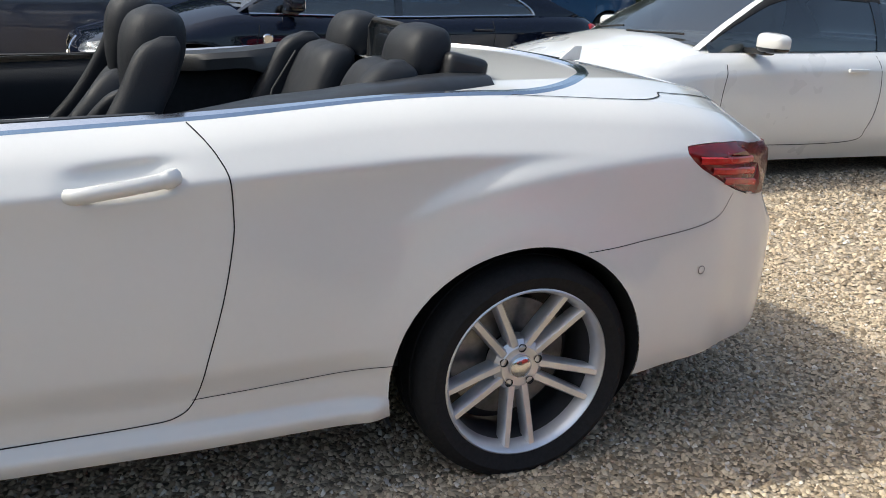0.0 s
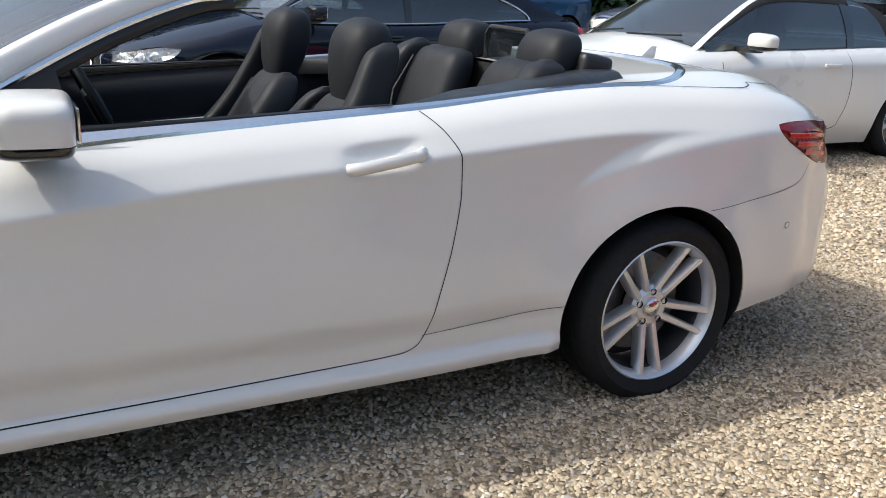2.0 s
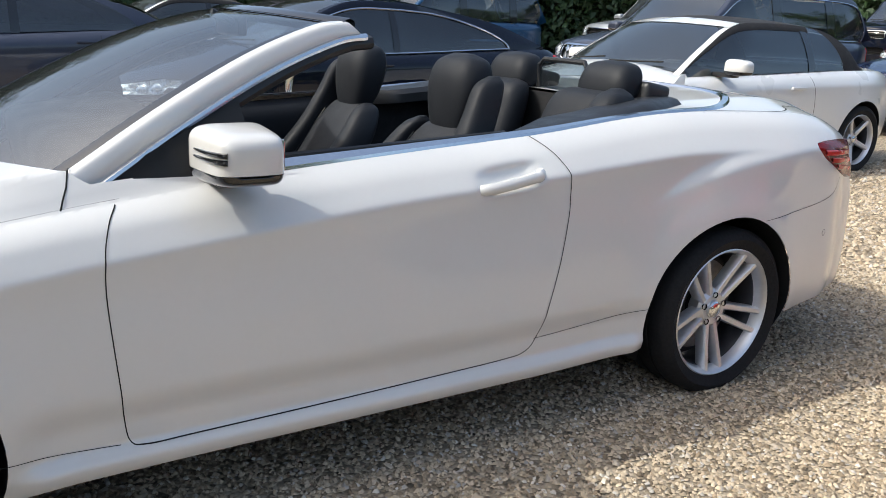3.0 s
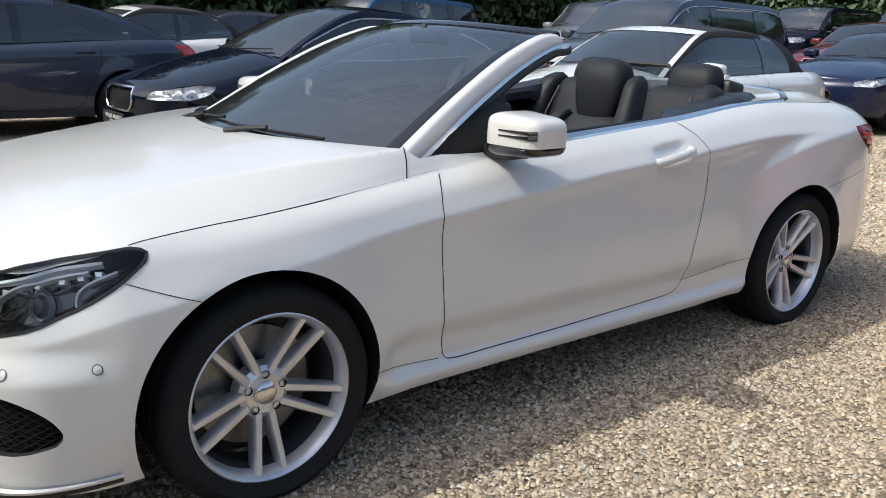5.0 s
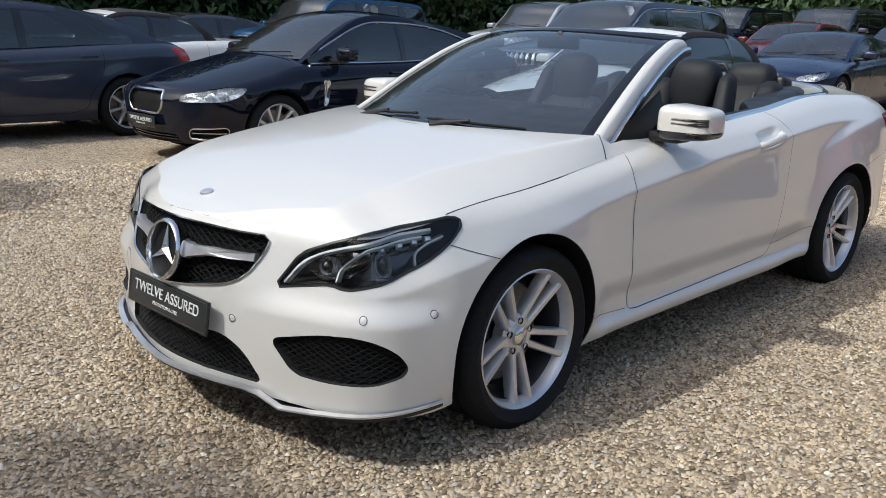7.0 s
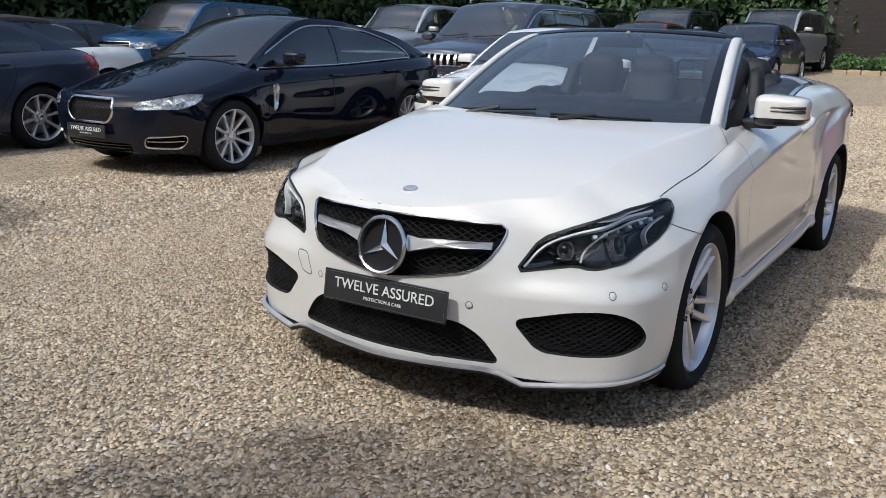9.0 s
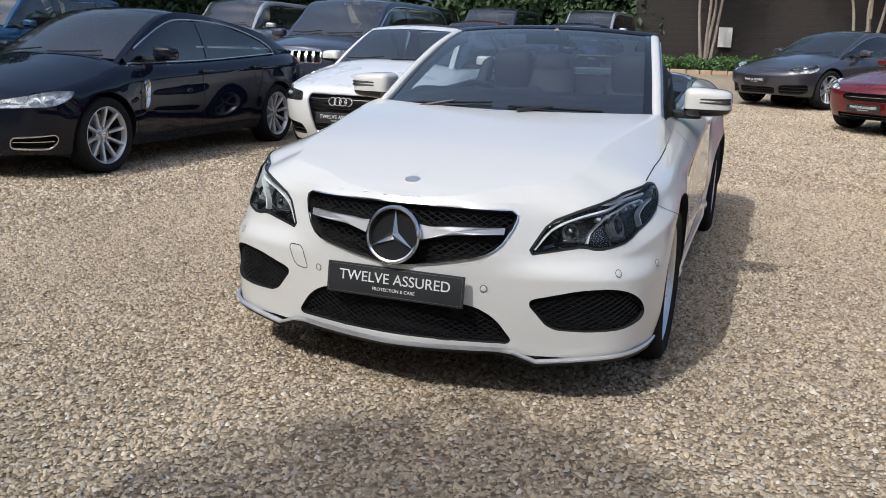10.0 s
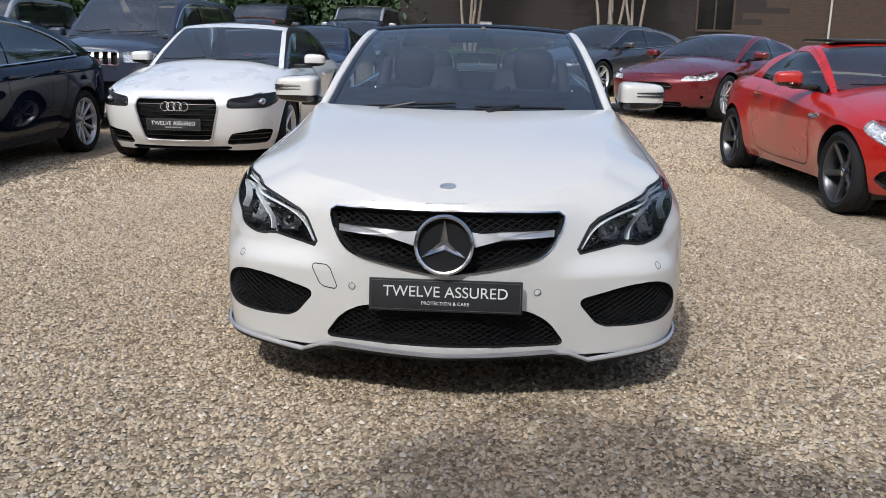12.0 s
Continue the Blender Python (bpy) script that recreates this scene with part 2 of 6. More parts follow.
def sheet(f, A, B, holes=()):
    """A grid over the surface f(a, b) with clean-edged holes. Gives vertices and faces."""
    n, m = A.shape
    uv = np.stack([A, B], -1).reshape(-1, 2)
    idx = np.arange(n * m).reshape(n, m)
    quads = np.stack([idx[:-1, :-1], idx[1:, :-1], idx[1:, 1:], idx[:-1, 1:]], -1).reshape(-1, 4)
    for poly in holes:
        mid = uv[quads].mean(1)
        gone = inside(mid, poly)
        rim = np.intersect1d(np.unique(quads[gone]), np.unique(quads[~gone]))
        if len(rim):
            uv[rim] = nearest(uv[rim], poly)
        quads = quads[~gone]
    used, quads = np.unique(quads, return_inverse=True)
    quads = quads.reshape(-1, 4)
    return f(uv[used, 0], uv[used, 1]), quads


def normals(f, a, b, e=0.004):
    u, v = f(a + e, b) - f(a - e, b), f(a, b + e) - f(a, b - e)
    n = np.cross(u, v)
    return n / np.maximum(1e-9, np.linalg.norm(n, axis=-1, keepdims=True))


def pad(f, poly, levels, sign=1.0):
    """A cushion on the surface f within a polygon. levels: (share of the way from the middle, height), from the rim inwards."""
    poly = np.array(poly, float)
    nxt = np.roll(poly, -1, 0)
    if (poly[:, 0] * nxt[:, 1] - poly[:, 1] * nxt[:, 0]).sum() < 0:
        poly = poly[::-1]
    c = poly.mean(0)
    verts, faces, k = [], [], len(poly)
    for share, h in levels:
        q = c + (poly - c) * share
        verts.append(f(q[:, 0], q[:, 1]) + sign * normals(f, q[:, 0], q[:, 1]) * h)
    for i in range(len(levels) - 1):
        for j in range(k):
            faces.append((i * k + j, i * k + (j + 1) % k, (i + 1) * k + (j + 1) % k, (i + 1) * k + j))
    verts = np.vstack(verts)
    share, h = levels[-1]
    if share > 0.01:
        faces.append(tuple(range((len(levels) - 1) * k, len(levels) * k)))
    return verts, faces


def ribbon(f, pts, width, h0, h1=None, closed=False, sign=1.0):
    """A low moulding along points of the surface f: its rims lie at height h0, its crest at h1."""
    p = np.array(pts, float)
    h1 = h0 if h1 is None else h1
    if closed:
        d = np.roll(p, -1, 0) - np.roll(p, 1, 0)
    else:
        d = np.gradient(p, axis=0)
    d /= np.maximum(1e-9, np.linalg.norm(d, axis=1, keepdims=True))
    side = np.stack([-d[:, 1], d[:, 0]], 1)
    rows = []
    for o, h in ((-0.5, h0), (-0.3, h1), (0.3, h1), (0.5, h0)):
        q = p + side * width * o
        rows.append(f(q[:, 0], q[:, 1]) + sign * normals(f, q[:, 0], q[:, 1]) * h)
    k = len(p)
    faces = [(r * k + j, r * k + (j + 1) % k, (r + 1) * k + (j + 1) % k, (r + 1) * k + j) for r in range(3) for j in range(k if closed else k - 1)]
    return np.vstack(rows), faces


def joined(*pieces):
    verts, faces, n = [], [], 0
    for v, f in pieces:
        verts.append(np.asarray(v, float))
        faces += [tuple(i + n for i in q) for q in f]
        n += len(v)
    return np.vstack(verts), faces


def lattice(f, poly, pitch, width, h, slope=0.55, sign=1.0):
    """A diamond mesh within a polygon of the surface f."""
    poly = np.array(poly, float)
    lo, hi = poly.min(0), poly.max(0)
    pieces = []
    for s in (slope, -slope):
        reach = (hi[0] - lo[0]) * slope
        for c in np.arange(lo[1] - reach - pitch, hi[1] + reach + pitch, pitch):
            a = np.arange(lo[0], hi[0], 0.012)
            b = c + s * (a - lo[0])
            ok = inside(np.stack([a, b], -1), poly)
            run = []
            for i in range(len(a) + 1):
                if i < len(a) and ok[i]:
                    run.append((a[i], b[i]))
                else:
                    if len(run) > 1:
                        pieces.append(ribbon(f, run, width, h - 0.004, h, sign=sign))
                    run = []
    return joined(*pieces) if pieces else (np.zeros((0, 3)), [])


def words(body, size, m, material, parent, name="lettering", depth=0.0012, spacing=1.0):
    data = bpy.data.curves.new(name, "FONT")
    data.body, data.size, data.extrude = body, size, depth
    data.align_x, data.align_y = "CENTER", "CENTER"
    data.space_character = spacing
    data.materials.append(material)
    ob = new(name, data)
    ob.parent = parent
    ob.matrix_local = m
    return ob


# ---- wheels ----
def wheel(R, rim, width, spokes, finish, parent, m, twin=False, steps=56, name="wheel"):
    """A wheel about the y axis, its face towards +y: tyre, rim with spokes, dark bolt holes, brake disc."""
    w = new(name)
    w.parent = parent
    w.matrix_local = m
    h = width / 2
    bm = bmesh.new()
    lathe(bm, [(rim - 0.012, -h * 0.8), (rim + 0.01, -h * 0.9), (rim + (R - rim) * 0.5, -h * 1.04), (R - 0.022, -h * 0.97), (R - 0.007, -h * 0.86), (R, -h * 0.7),
               (R, -h * 0.34), (R - 0.007, -h * 0.32), (R - 0.007, -h * 0.27), (R, -h * 0.25), (R, h * 0.25), (R - 0.007, h * 0.27), (R - 0.007, h * 0.32), (R, h * 0.34),
               (R, h * 0.7), (R - 0.007, h * 0.86), (R - 0.022, h * 0.97), (rim + (R - rim) * 0.5, h * 1.04), (rim + 0.012, h * 0.93), (rim - 0.004, h * 0.86)], steps)
    part("tyre", bm, RUBBER, w, "black rubber tyre with worn tread")
    bm = bmesh.new()
    face = h * 0.62
    lathe(bm, [(rim - 0.024, h * 0.50), (rim - 0.018, h * 0.72), (rim - 0.011, h * 0.84), (rim - 0.004, h * 0.9), (rim + 0.004, h * 0.86)], steps)
    hub = 0.078
    lathe(bm, [(0.0, face - 0.012), (0.034, face - 0.012), (0.036, face - 0.02), (hub * 0.75, face - 0.016), (hub, face - 0.03), (hub + 0.004, face - 0.07)], 30)
    for k in range(spokes):
        a0 = k * math.tau / spokes - (math.pi / 2 if twin else 0.2)
        for off in ((-1, 1) if twin else (0,)):
            inner, outer = hub * 0.55, rim - 0.010
            wi, wo = (0.030, 0.024) if twin else (0.050, 0.040)
            if not twin and spokes > 7:
                wi, wo = 0.026, 0.034
            ti, to = off * 0.018, off * 0.041
            q = []
            for r, t, wd, y, dp in ((inner, ti, wi, face - 0.022, 0.045), (rim * 0.55, ti + (to - ti) * 0.5, (wi + wo) / 2, face - 0.002, 0.045), (outer, to, wo, h * 0.80, 0.045)):
                q.append([(r, t - wd / 2, y - dp), (r, t - wd / 2, y - 0.008), (r, t - wd * 0.3, y), (r, t + wd * 0.3, y), (r, t + wd / 2, y - 0.008), (r, t + wd / 2, y - dp)])
            ring = [[bm.verts.new((r * math.cos(a0) - t * math.sin(a0), y, r * math.sin(a0) + t * math.cos(a0))) for r, t, y in sec] for sec in q]
            for A, B in zip(ring, ring[1:]):
                for i in range(5):
                    bm.faces.new((A[i], A[i + 1], B[i + 1], B[i]))
    bmesh.ops.recalc_face_normals(bm, faces=bm.faces)
    part("rim", bm, finish, w, "alloy rim with %d %sspokes" % (spokes, "twin " if twin else ""))
    bm = bmesh.new()
    lathe(bm, [(0.0, face - 0.004), (0.026, face - 0.005), (0.032, face - 0.010), (0.033, face - 0.02)], 24)
    part("hub_cap", bm, CHROME, w, "round grey hub cap")
    bm = bmesh.new()
    lathe(bm, [(rim - 0.012, -h * 0.8), (rim - 0.03, -h * 0.5), (rim - 0.034, h * 0.2), (rim - 0.024, h * 0.50)], steps)
    # the shade within the rim is put into the barrel's dark colour
    part("rim_barrel", bm, GUN, w, "inner rim barrel, coloured dark for its shade")
    bm = bmesh.new()
    lathe(bm, [(0.02, -0.06), (rim - 0.032, -0.06)], 40)
    part("brake_shield", bm, TRIM, w, "dark brake shield")
    bm = bmesh.new()
    lathe(bm, [(0.07, -0.02), (rim * 0.72, -0.02), (rim * 0.72, -0.045), (0.07, -0.045)], 40)
    part("brake_disc", bm, STEEL, w, "grey steel brake disc")
    # five bolt holes, their inner shade painted with the gap colour
    for k in range(5):
        a = (k + 0.5) * math.tau / 5 - math.pi / 2
        bm = bmesh.new()
        lathe(bm, [(0.0, face - 0.026), (0.009, face - 0.026), (0.011, face - 0.014), (0.0125, face - 0.013)], 10)
        for v in bm.verts:
            v.co += Vector((0.056 * math.cos(a), 0, 0.056 * math.sin(a)))
        part("bolt_hole", bm, GAP, w)
    return w


# ---- cars ----
NOSE = ((0, 0), (0.03, 0.28), (0.08, 0.50), (0.16, 0.72), (0.29, 0.87), (0.50, 0.965), (0.87, 1.0))
STERN = ((0, 0), (0.0, 0.17), (0.06, 0.47), (0.18, 0.74), (0.38, 0.885), (0.73, 0.98), (1.10, 1.0))


class Shell:
    """A car's skin: a band round its plan outline, and the lid on it. Forward is +x, left +y."""

    def __init__(self, p):
        self.p = p
        W, Lf, Lr = p["W"], p["Lf"], p["Lr"]
        half = [(Lf - d, W * y) for d, y in p.get("nose", NOSE)] + [(x, W * s) for x, s in p.get("waist", ((0.8, 0.982), (0, 0.985), (-0.8, 0.985)))] + [(Lr + d, W * y) for d, y in reversed(p.get("stern", STERN))]
        loop = [(half[1][0], -half[1][1])] + half + [(half[-2][0], -half[-2][1])]
        c = bspline(loop, 24)
        c[0, 1] = c[-1, 1] = 0
        seg = np.r_[0, np.cumsum(np.linalg.norm(np.diff(c, axis=0), axis=1))]
        self.a, self.x, self.y, self.end = seg, c[:, 0], c[:, 1], seg[-1]
        t = np.gradient(c, axis=0)
        t /= np.linalg.norm(t, axis=1, keepdims=True)
        self.nx, self.ny = t[:, 1], -t[:, 0]
        flip = np.sign(np.median(self.ny[len(c) // 3:len(c) // 2]))
        self.nx, self.ny = self.nx * flip, self.ny * flip
        self.z0, self.z1, self.zc = table(p["z0"]), table(p["z1"]), table(p["zc"])
        self.crease, self.slope = table(p["crease"]), table(p["slope"])
        k = np.argmax(self.y)
        self.k = k

    def from_x(self, x):
        """Along the band, where the outline passes x on the left side."""
        o = np.argsort(self.x)
        return float(np.interp(x, self.x[o], self.a[o]))

    def from_y(self, y, rear=False):
        """Along the band, where the outline passes y at the nose or the tail."""
        s = slice(self.k, None) if rear else slice(0, self.k)
        yy, aa = self.y[s], self.a[s]
        o = np.argsort(yy)
        v = float(np.interp(abs(y), yy[o], aa[o]))
        return v if y >= 0 else -v

    def near(self, x, y):
        """Along the band, at the place of the outline next to (x, y)."""
        v = float(self.a[np.argmin(np.hypot(self.x - x, self.y - abs(y)))])
        return v if y >= 0 else -v

    def inset(self, x, z):
        top = self.z1(x)
        v = self.slope(x) * soft(z - self.crease(x), 0.008)
        roll = np.clip((z - (top - 0.06)) / 0.06, 0, 1)
        if "flank" in self.p:
            v = self.p["flank"](x, z) + 0.035 * (1 - 0.7 * np.clip((x - 1.5) / 0.3, 0, 1)) * roll ** 2.2
        else:
            v = v + 0.035 * roll ** 2.2 + 0.45 * soft(0.30 - z, 0.06)
        for xw in self.p.get("arch_at", (self.p["wb"] / 2, -self.p["wb"] / 2)):
            r = np.hypot(x - xw, z - self.p["R"])
            v = v - 0.016 * np.exp(-((r - self.p["arch"]) / 0.09) ** 2) * (z > 0.1)
        return v + self.p.get("extra", lambda x, z: 0 * x)(x, z)

    def wrap(self, a, z):
        a, z = np.asarray(a, float), np.asarray(z, float)
        s, b = np.where(a < 0, -1.0, 1.0), np.abs(a)
        over = b > self.end
        s, b = np.where(over, -s, s), np.where(over, 2 * self.end - b, b)
        x, y, nx, ny = (np.interp(b, self.a, q) for q in (self.x, self.y, self.nx, self.ny))
        i = self.inset(x, z)
        return np.stack([x - nx * i, s * np.maximum(0, y - ny * i), z], -1)

    def edge(self):
        """The top rim of the band on the left side, from nose to tail: x, y, z."""
        a = np.linspace(0, self.end, 500)
        x = np.interp(a, self.a, self.x)
        e = self.wrap(a, self.z1(x))
        return e

    def rim(self):
        e = self.edge()
        o = np.argsort(e[:, 0])
        return (lambda x: np.interp(x, e[o, 0], e[o, 1])), (lambda x: np.interp(x, e[o, 0], e[o, 2]))

    def lid(self, x, y):
        ry, rz = self._rim
        x, y = np.asarray(x, float), np.asarray(y, float)
        ye, ze = ry(x), rz(x)
        over = np.maximum(0, np.abs(y) / np.maximum(1e-5, ye) - 1)
        q = np.clip(np.abs(y) / np.maximum(0.02, ye), 0, 1)
        arc = 1 - q ** self.p.get("crown", 2.6)
        if "ridge" in self.p:
            t = (1 - q) / (1 - table(self.p["ridge"])(x))
            arc = 0.28 * (1 - q ** 2.2) + 0.72 * (t - soft(t - 1, 0.02) + 0.010)
            arc = arc * np.clip((1 - q) / 0.02, 0, 1)
        z = ze + (np.maximum(self.zc(x), ze) - ze) * (1 - np.exp(-(ye / 0.16) ** 2)) * arc - 4.0 * np.minimum(over, 0.006)
        return np.stack([x, y, z], -1)


def arch_poly(sh, xw, r):
    pts = []
    for k in range(41):
        t = -0.5 + (math.pi + 1.0) * k / 40
        x, z = xw + r * math.cos(t), sh.p["R"] + r * math.sin(t)
        pts.append((sh.from_x(x), max(z, -0.2) if 0.02 < k / 40 < 0.98 else -0.3))
    return np.array(pts)


def both(poly):
    poly = np.array(poly, float)
    return poly, poly * (-1, 1)


def skin(thing, p, paint, cols=200, rows=44, holes=(), lid_holes=(), lid_rows=26):
    """The painted body with its arches and openings, arch liners and floor."""
    sh = Shell(p)
    sh._rim = sh.rim()
    a = np.linspace(-sh.end, sh.end, cols * 2 + 1)
    x = np.interp(np.abs(a), sh.a, sh.x)
    t = np.linspace(0, 1, rows)
    A = np.repeat(a[:, None], rows, 1)
    Z = sh.z0(x)[:, None] + (sh.z1(x) - sh.z0(x))[:, None] * t[None]
    cut = []
    for xw in p.get("arch_at", (p["wb"] / 2, -p["wb"] / 2)):
        cut += list(both(arch_poly(sh, xw, p["arch"])))
    for h in holes:
        cut.append(h)
    v1, f1 = sheet(sh.wrap, A, Z, cut)
    e = sh.edge()
    xs = np.sort(np.unique(np.r_[np.linspace(e[:, 0].min() + 0.002, e[:, 0].max() - 0.002, cols), e[0, 0] - np.geomspace(0.00002, 0.06, 18), e[-1, 0] + np.geomspace(0.00002, 0.06, 18)]))
    q = np.linspace(-1, 1, lid_rows * 2 + 1)
    q = np.sign(q) * np.abs(q) ** 0.8
    X = np.repeat(xs[:, None], len(q), 1)
    Y = sh._rim[0](xs)[:, None] * q[None]
    v2, f2 = sheet(sh.lid, X, Y, lid_holes)
    v, f = joined((v1, f1), (v2, f2))
    bm = bmesh.new()
    vs = [bm.verts.new(c) for c in v]
    for face in f:
        if len(set(face)) == 4:
            try:
                bm.faces.new([vs[i] for i in face])
            except ValueError:
                pass
    bmesh.ops.remove_doubles(bm, verts=bm.verts, dist=0.0025)
    bmesh.ops.recalc_face_normals(bm, faces=bm.faces)
    body = part("body", bm, paint, thing)
    for xw in p.get("arch_at", (p["wb"] / 2, -p["wb"] / 2)):
        for s in (1, -1):
            prof = [(xw + p["arch"] * math.cos(k), p["R"] + p["arch"] * math.sin(k)) for k in np.linspace(-0.45, math.pi + 0.45, 30)]
            rows3 = []
            for depth in (0.0, 0.02, 0.36):
                rows3 += [(x0, s * (sh.wrap(sh.from_x(x0), z0)[1] - 0.004 - depth), z0) for x0, z0 in prof]
            k = len(prof)
            faces = [(r * k + j, r * k + j + 1, (r + 1) * k + j + 1, (r + 1) * k + j) for r in range(2) for j in range(k - 1)] + [tuple(range(2 * k, 3 * k))]
            raw("wheel_arch_liner", rows3, faces, TRIM, thing)
    bm = bmesh.new()
    low = float(sh.z0(0.0))
    for x0, x1, w in ((p["Lr"] + 0.35, -p["wb"] / 2 - p["arch"], 1.25), (-p["wb"] / 2 + p["arch"], p["wb"] / 2 - p["arch"], 1.66), (p["wb"] / 2 + p["arch"], p["Lf"] - 0.25, 1.2)):
        box(bm, (x1 - x0, p["W"] * w, 0.06), Matrix.Translation(((x0 + x1) / 2, 0, low + (0.06 if w > 1.5 else 0.11))))
    box(bm, (p["Lf"] - p["Lr"] - 0.6, p["W"] * 0.95, 0.08), Matrix.Translation(((p["Lf"] + p["Lr"]) / 2, 0, low + 0.11)))
    part("underbody", bm, TRIM, thing, "black underbody", smooth=False)
    return sh, body


def greenhouse(thing, sh, p, paint, roof_mat, g, chrome=True):
    """Pillars, roof and panes of a closed car. g: rail points, ends of the screen and roof, panes' ends."""
    rail = catmull(g["rail"], 16)
    s = np.linspace(0, 1, len(rail))
    ry, rz = sh._rim
    n = len(rail)

    def side(a, t, sgn=1):
        a, t = np.clip(np.asarray(a, float), 0, 1), np.asarray(t, float)
        x, yr, zr = (np.interp(a, s, rail[:, i]) for i in range(3))
        yb, zb = ry(x) - 0.012, rz(x) + 0.0
        zr, yr = np.maximum(zr, zb + 0.002), np.where(zr > zb, yr, yb)
        return np.stack([x, sgn * (yb + (yr - yb) * t + 0.03 * t * (1 - t) * 4 * np.clip((zr - zb) / 0.4, 0, 1)), zb + (zr - zb) * t], -1)

    def top(a, q):
        a, q = np.clip(np.asarray(a, float), 0, 1), np.asarray(q, float)
        x, y, z = (np.interp(a, s, rail[:, i]) for i in range(3))
        tilt = np.interp(a, s, np.gradient(rail[:, 2], s)) / 1.2
        up = 1 - q * q
        bow = g.get("bow", 0.16)
        return np.stack([x + np.clip(tilt, -1, 1) * bow * up, y * q, z + g.get("crown", 0.05) * up * (1 - 0.6 * np.abs(np.clip(tilt, -1, 1)))], -1)

    def band(name, f, a0, a1, b0, b1, na, nb, material, label=""):
        A, B = np.meshgrid(np.linspace(a0, a1, na), np.linspace(b0, b1, nb), indexing="ij")
        v, fc = sheet(f, A, B)
        n0 = np.cross(v[fc[:, 1]] - v[fc[:, 0]], v[fc[:, 2]] - v[fc[:, 0]]).sum(0)
        mid = v.mean(0) - np.array((v[:, 0].mean() * 0.9, 0, 0.3))
        return raw(name, v, fc if n0 @ mid > 0 else fc[:, ::-1], material, thing, label)

    band("windscreen", top, 0.02, g["front"], -0.93, 0.93, 16, 14, g.get("screen", SCREEN), "sloping windscreen glass")
    if g.get("soft"):
        band("screen_header", lambda a, q: top(a, q) + np.array((0, 0, 0.006)), g["front"] - 0.035, g["front"] + 0.012, -1, 1, 4, 22, paint, "painted windscreen header")
    band("roof", top, g["front"], g["rear"], -1, 1, 40, 22, roof_mat, g.get("roof_label", ""))
    if g.get("rear_pane", True):
        band("rear_window", top, g["rear"], 0.985, -0.9, 0.9, 14, 12, TINT, "tinted rear window")
    u0, u1 = g.get("arc", (0.60, 0.86))

    def arch_top(a):
        a = np.asarray(a, float)
        return np.where(a < u0, 1.0, np.sqrt(np.clip(1 - ((a - u0) / (u1 - u0)) ** 2, 0, 1)))
    for sg in (1, -1):
        f = lambda a, t, sg=sg: side(a, t, sg)
        pane = lambda a, t, sg=sg: side(a, t * arch_top(a), sg)
        over = lambda a, t, sg=sg: side(a, arch_top(a) + (1 - arch_top(a)) * t, sg)
        band("a_pillar", top, 0, g["front"], sg * 0.93, sg, 16, 3, paint)
        if g.get("rear_pane", True):
            band("c_pillar_top", top, g["rear"], 1, sg * 0.9, sg, 14, 3, roof_mat)
        band("side_window", pane, 0.03, u1, 0.03, 1, 80, 6, TINT, "tinted side windows")
        band("c_pillar", over, u0, 1, 0, 1, 60, 6, roof_mat)
        o = 1.0 if sg > 0 else -1.0
        v, fc = ribbon(lambda a, t: f(a, t), [(u, 0.93) for u in np.linspace(0.05, u0, 60)], 0.14, 0.002, 0.006, sign=o)
        raw("window_frame", v, fc, roof_mat if g.get("soft") else paint, thing)
        if chrome:
            ends = u0 + (u1 - u0) * np.sin(np.linspace(0, math.pi / 2, 26))
            path = [side(u, 0.86 * float(arch_top(u)) + 0.14 * float(arch_top(u)) * (u > u0) * (u - u0) / (u1 - u0), sg) + np.array((0, sg * 0.010, 0)) for u in np.r_[np.linspace(0.10, u0 - 0.01, 34), ends]]
            low = [side(u, 0.0, sg) + np.array((0, sg * 0.012, 0.012)) for u in np.linspace(u1, 0.03, 44)]
            bm = tube(bmesh.new(), path + low, 0.009, 6)
            part("window_trim", bm, CHROME, thing, "bright chrome window trim")
        for u in g.get("posts", ()):
            post = [side(u + 0.012 * k, t, sg) + np.array((0, sg * 0.006, 0)) for k in (-1, 1) for t in np.linspace(0.02, 0.93, 6)]
            raw("door_post", post, [(i, i + 1, i + 7, i + 6) for i in range(5)], GLOSS, thing)
    return side, top, rail


def loft(sections, sides=20, power=0.62):
    """A padded shape through level sections (x, y, z, half depth, half width), closed at both ends."""
    bm = bmesh.new()
    sec = catmull(sections, 6)
    rings = []
    for x, y, z, d, w in sec:
        ring = []
        for k in range(sides):
            c, q = math.cos(math.tau * k / sides), math.sin(math.tau * k / sides)
            ring.append(bm.verts.new((x + max(d, 0.002) * math.copysign(abs(c) ** power, c), y + max(w, 0.002) * math.copysign(abs(q) ** power, q), z)))
        rings.append(ring)
    for r0, r1 in zip(rings, rings[1:]):
        for k in range(sides):
            bm.faces.new((r0[k], r0[(k + 1) % sides], r1[(k + 1) % sides], r1[k]))
    bm.faces.new(rings[0])
    bm.faces.new(rings[-1])
    bmesh.ops.recalc_face_normals(bm, faces=bm.faces)
    return bm


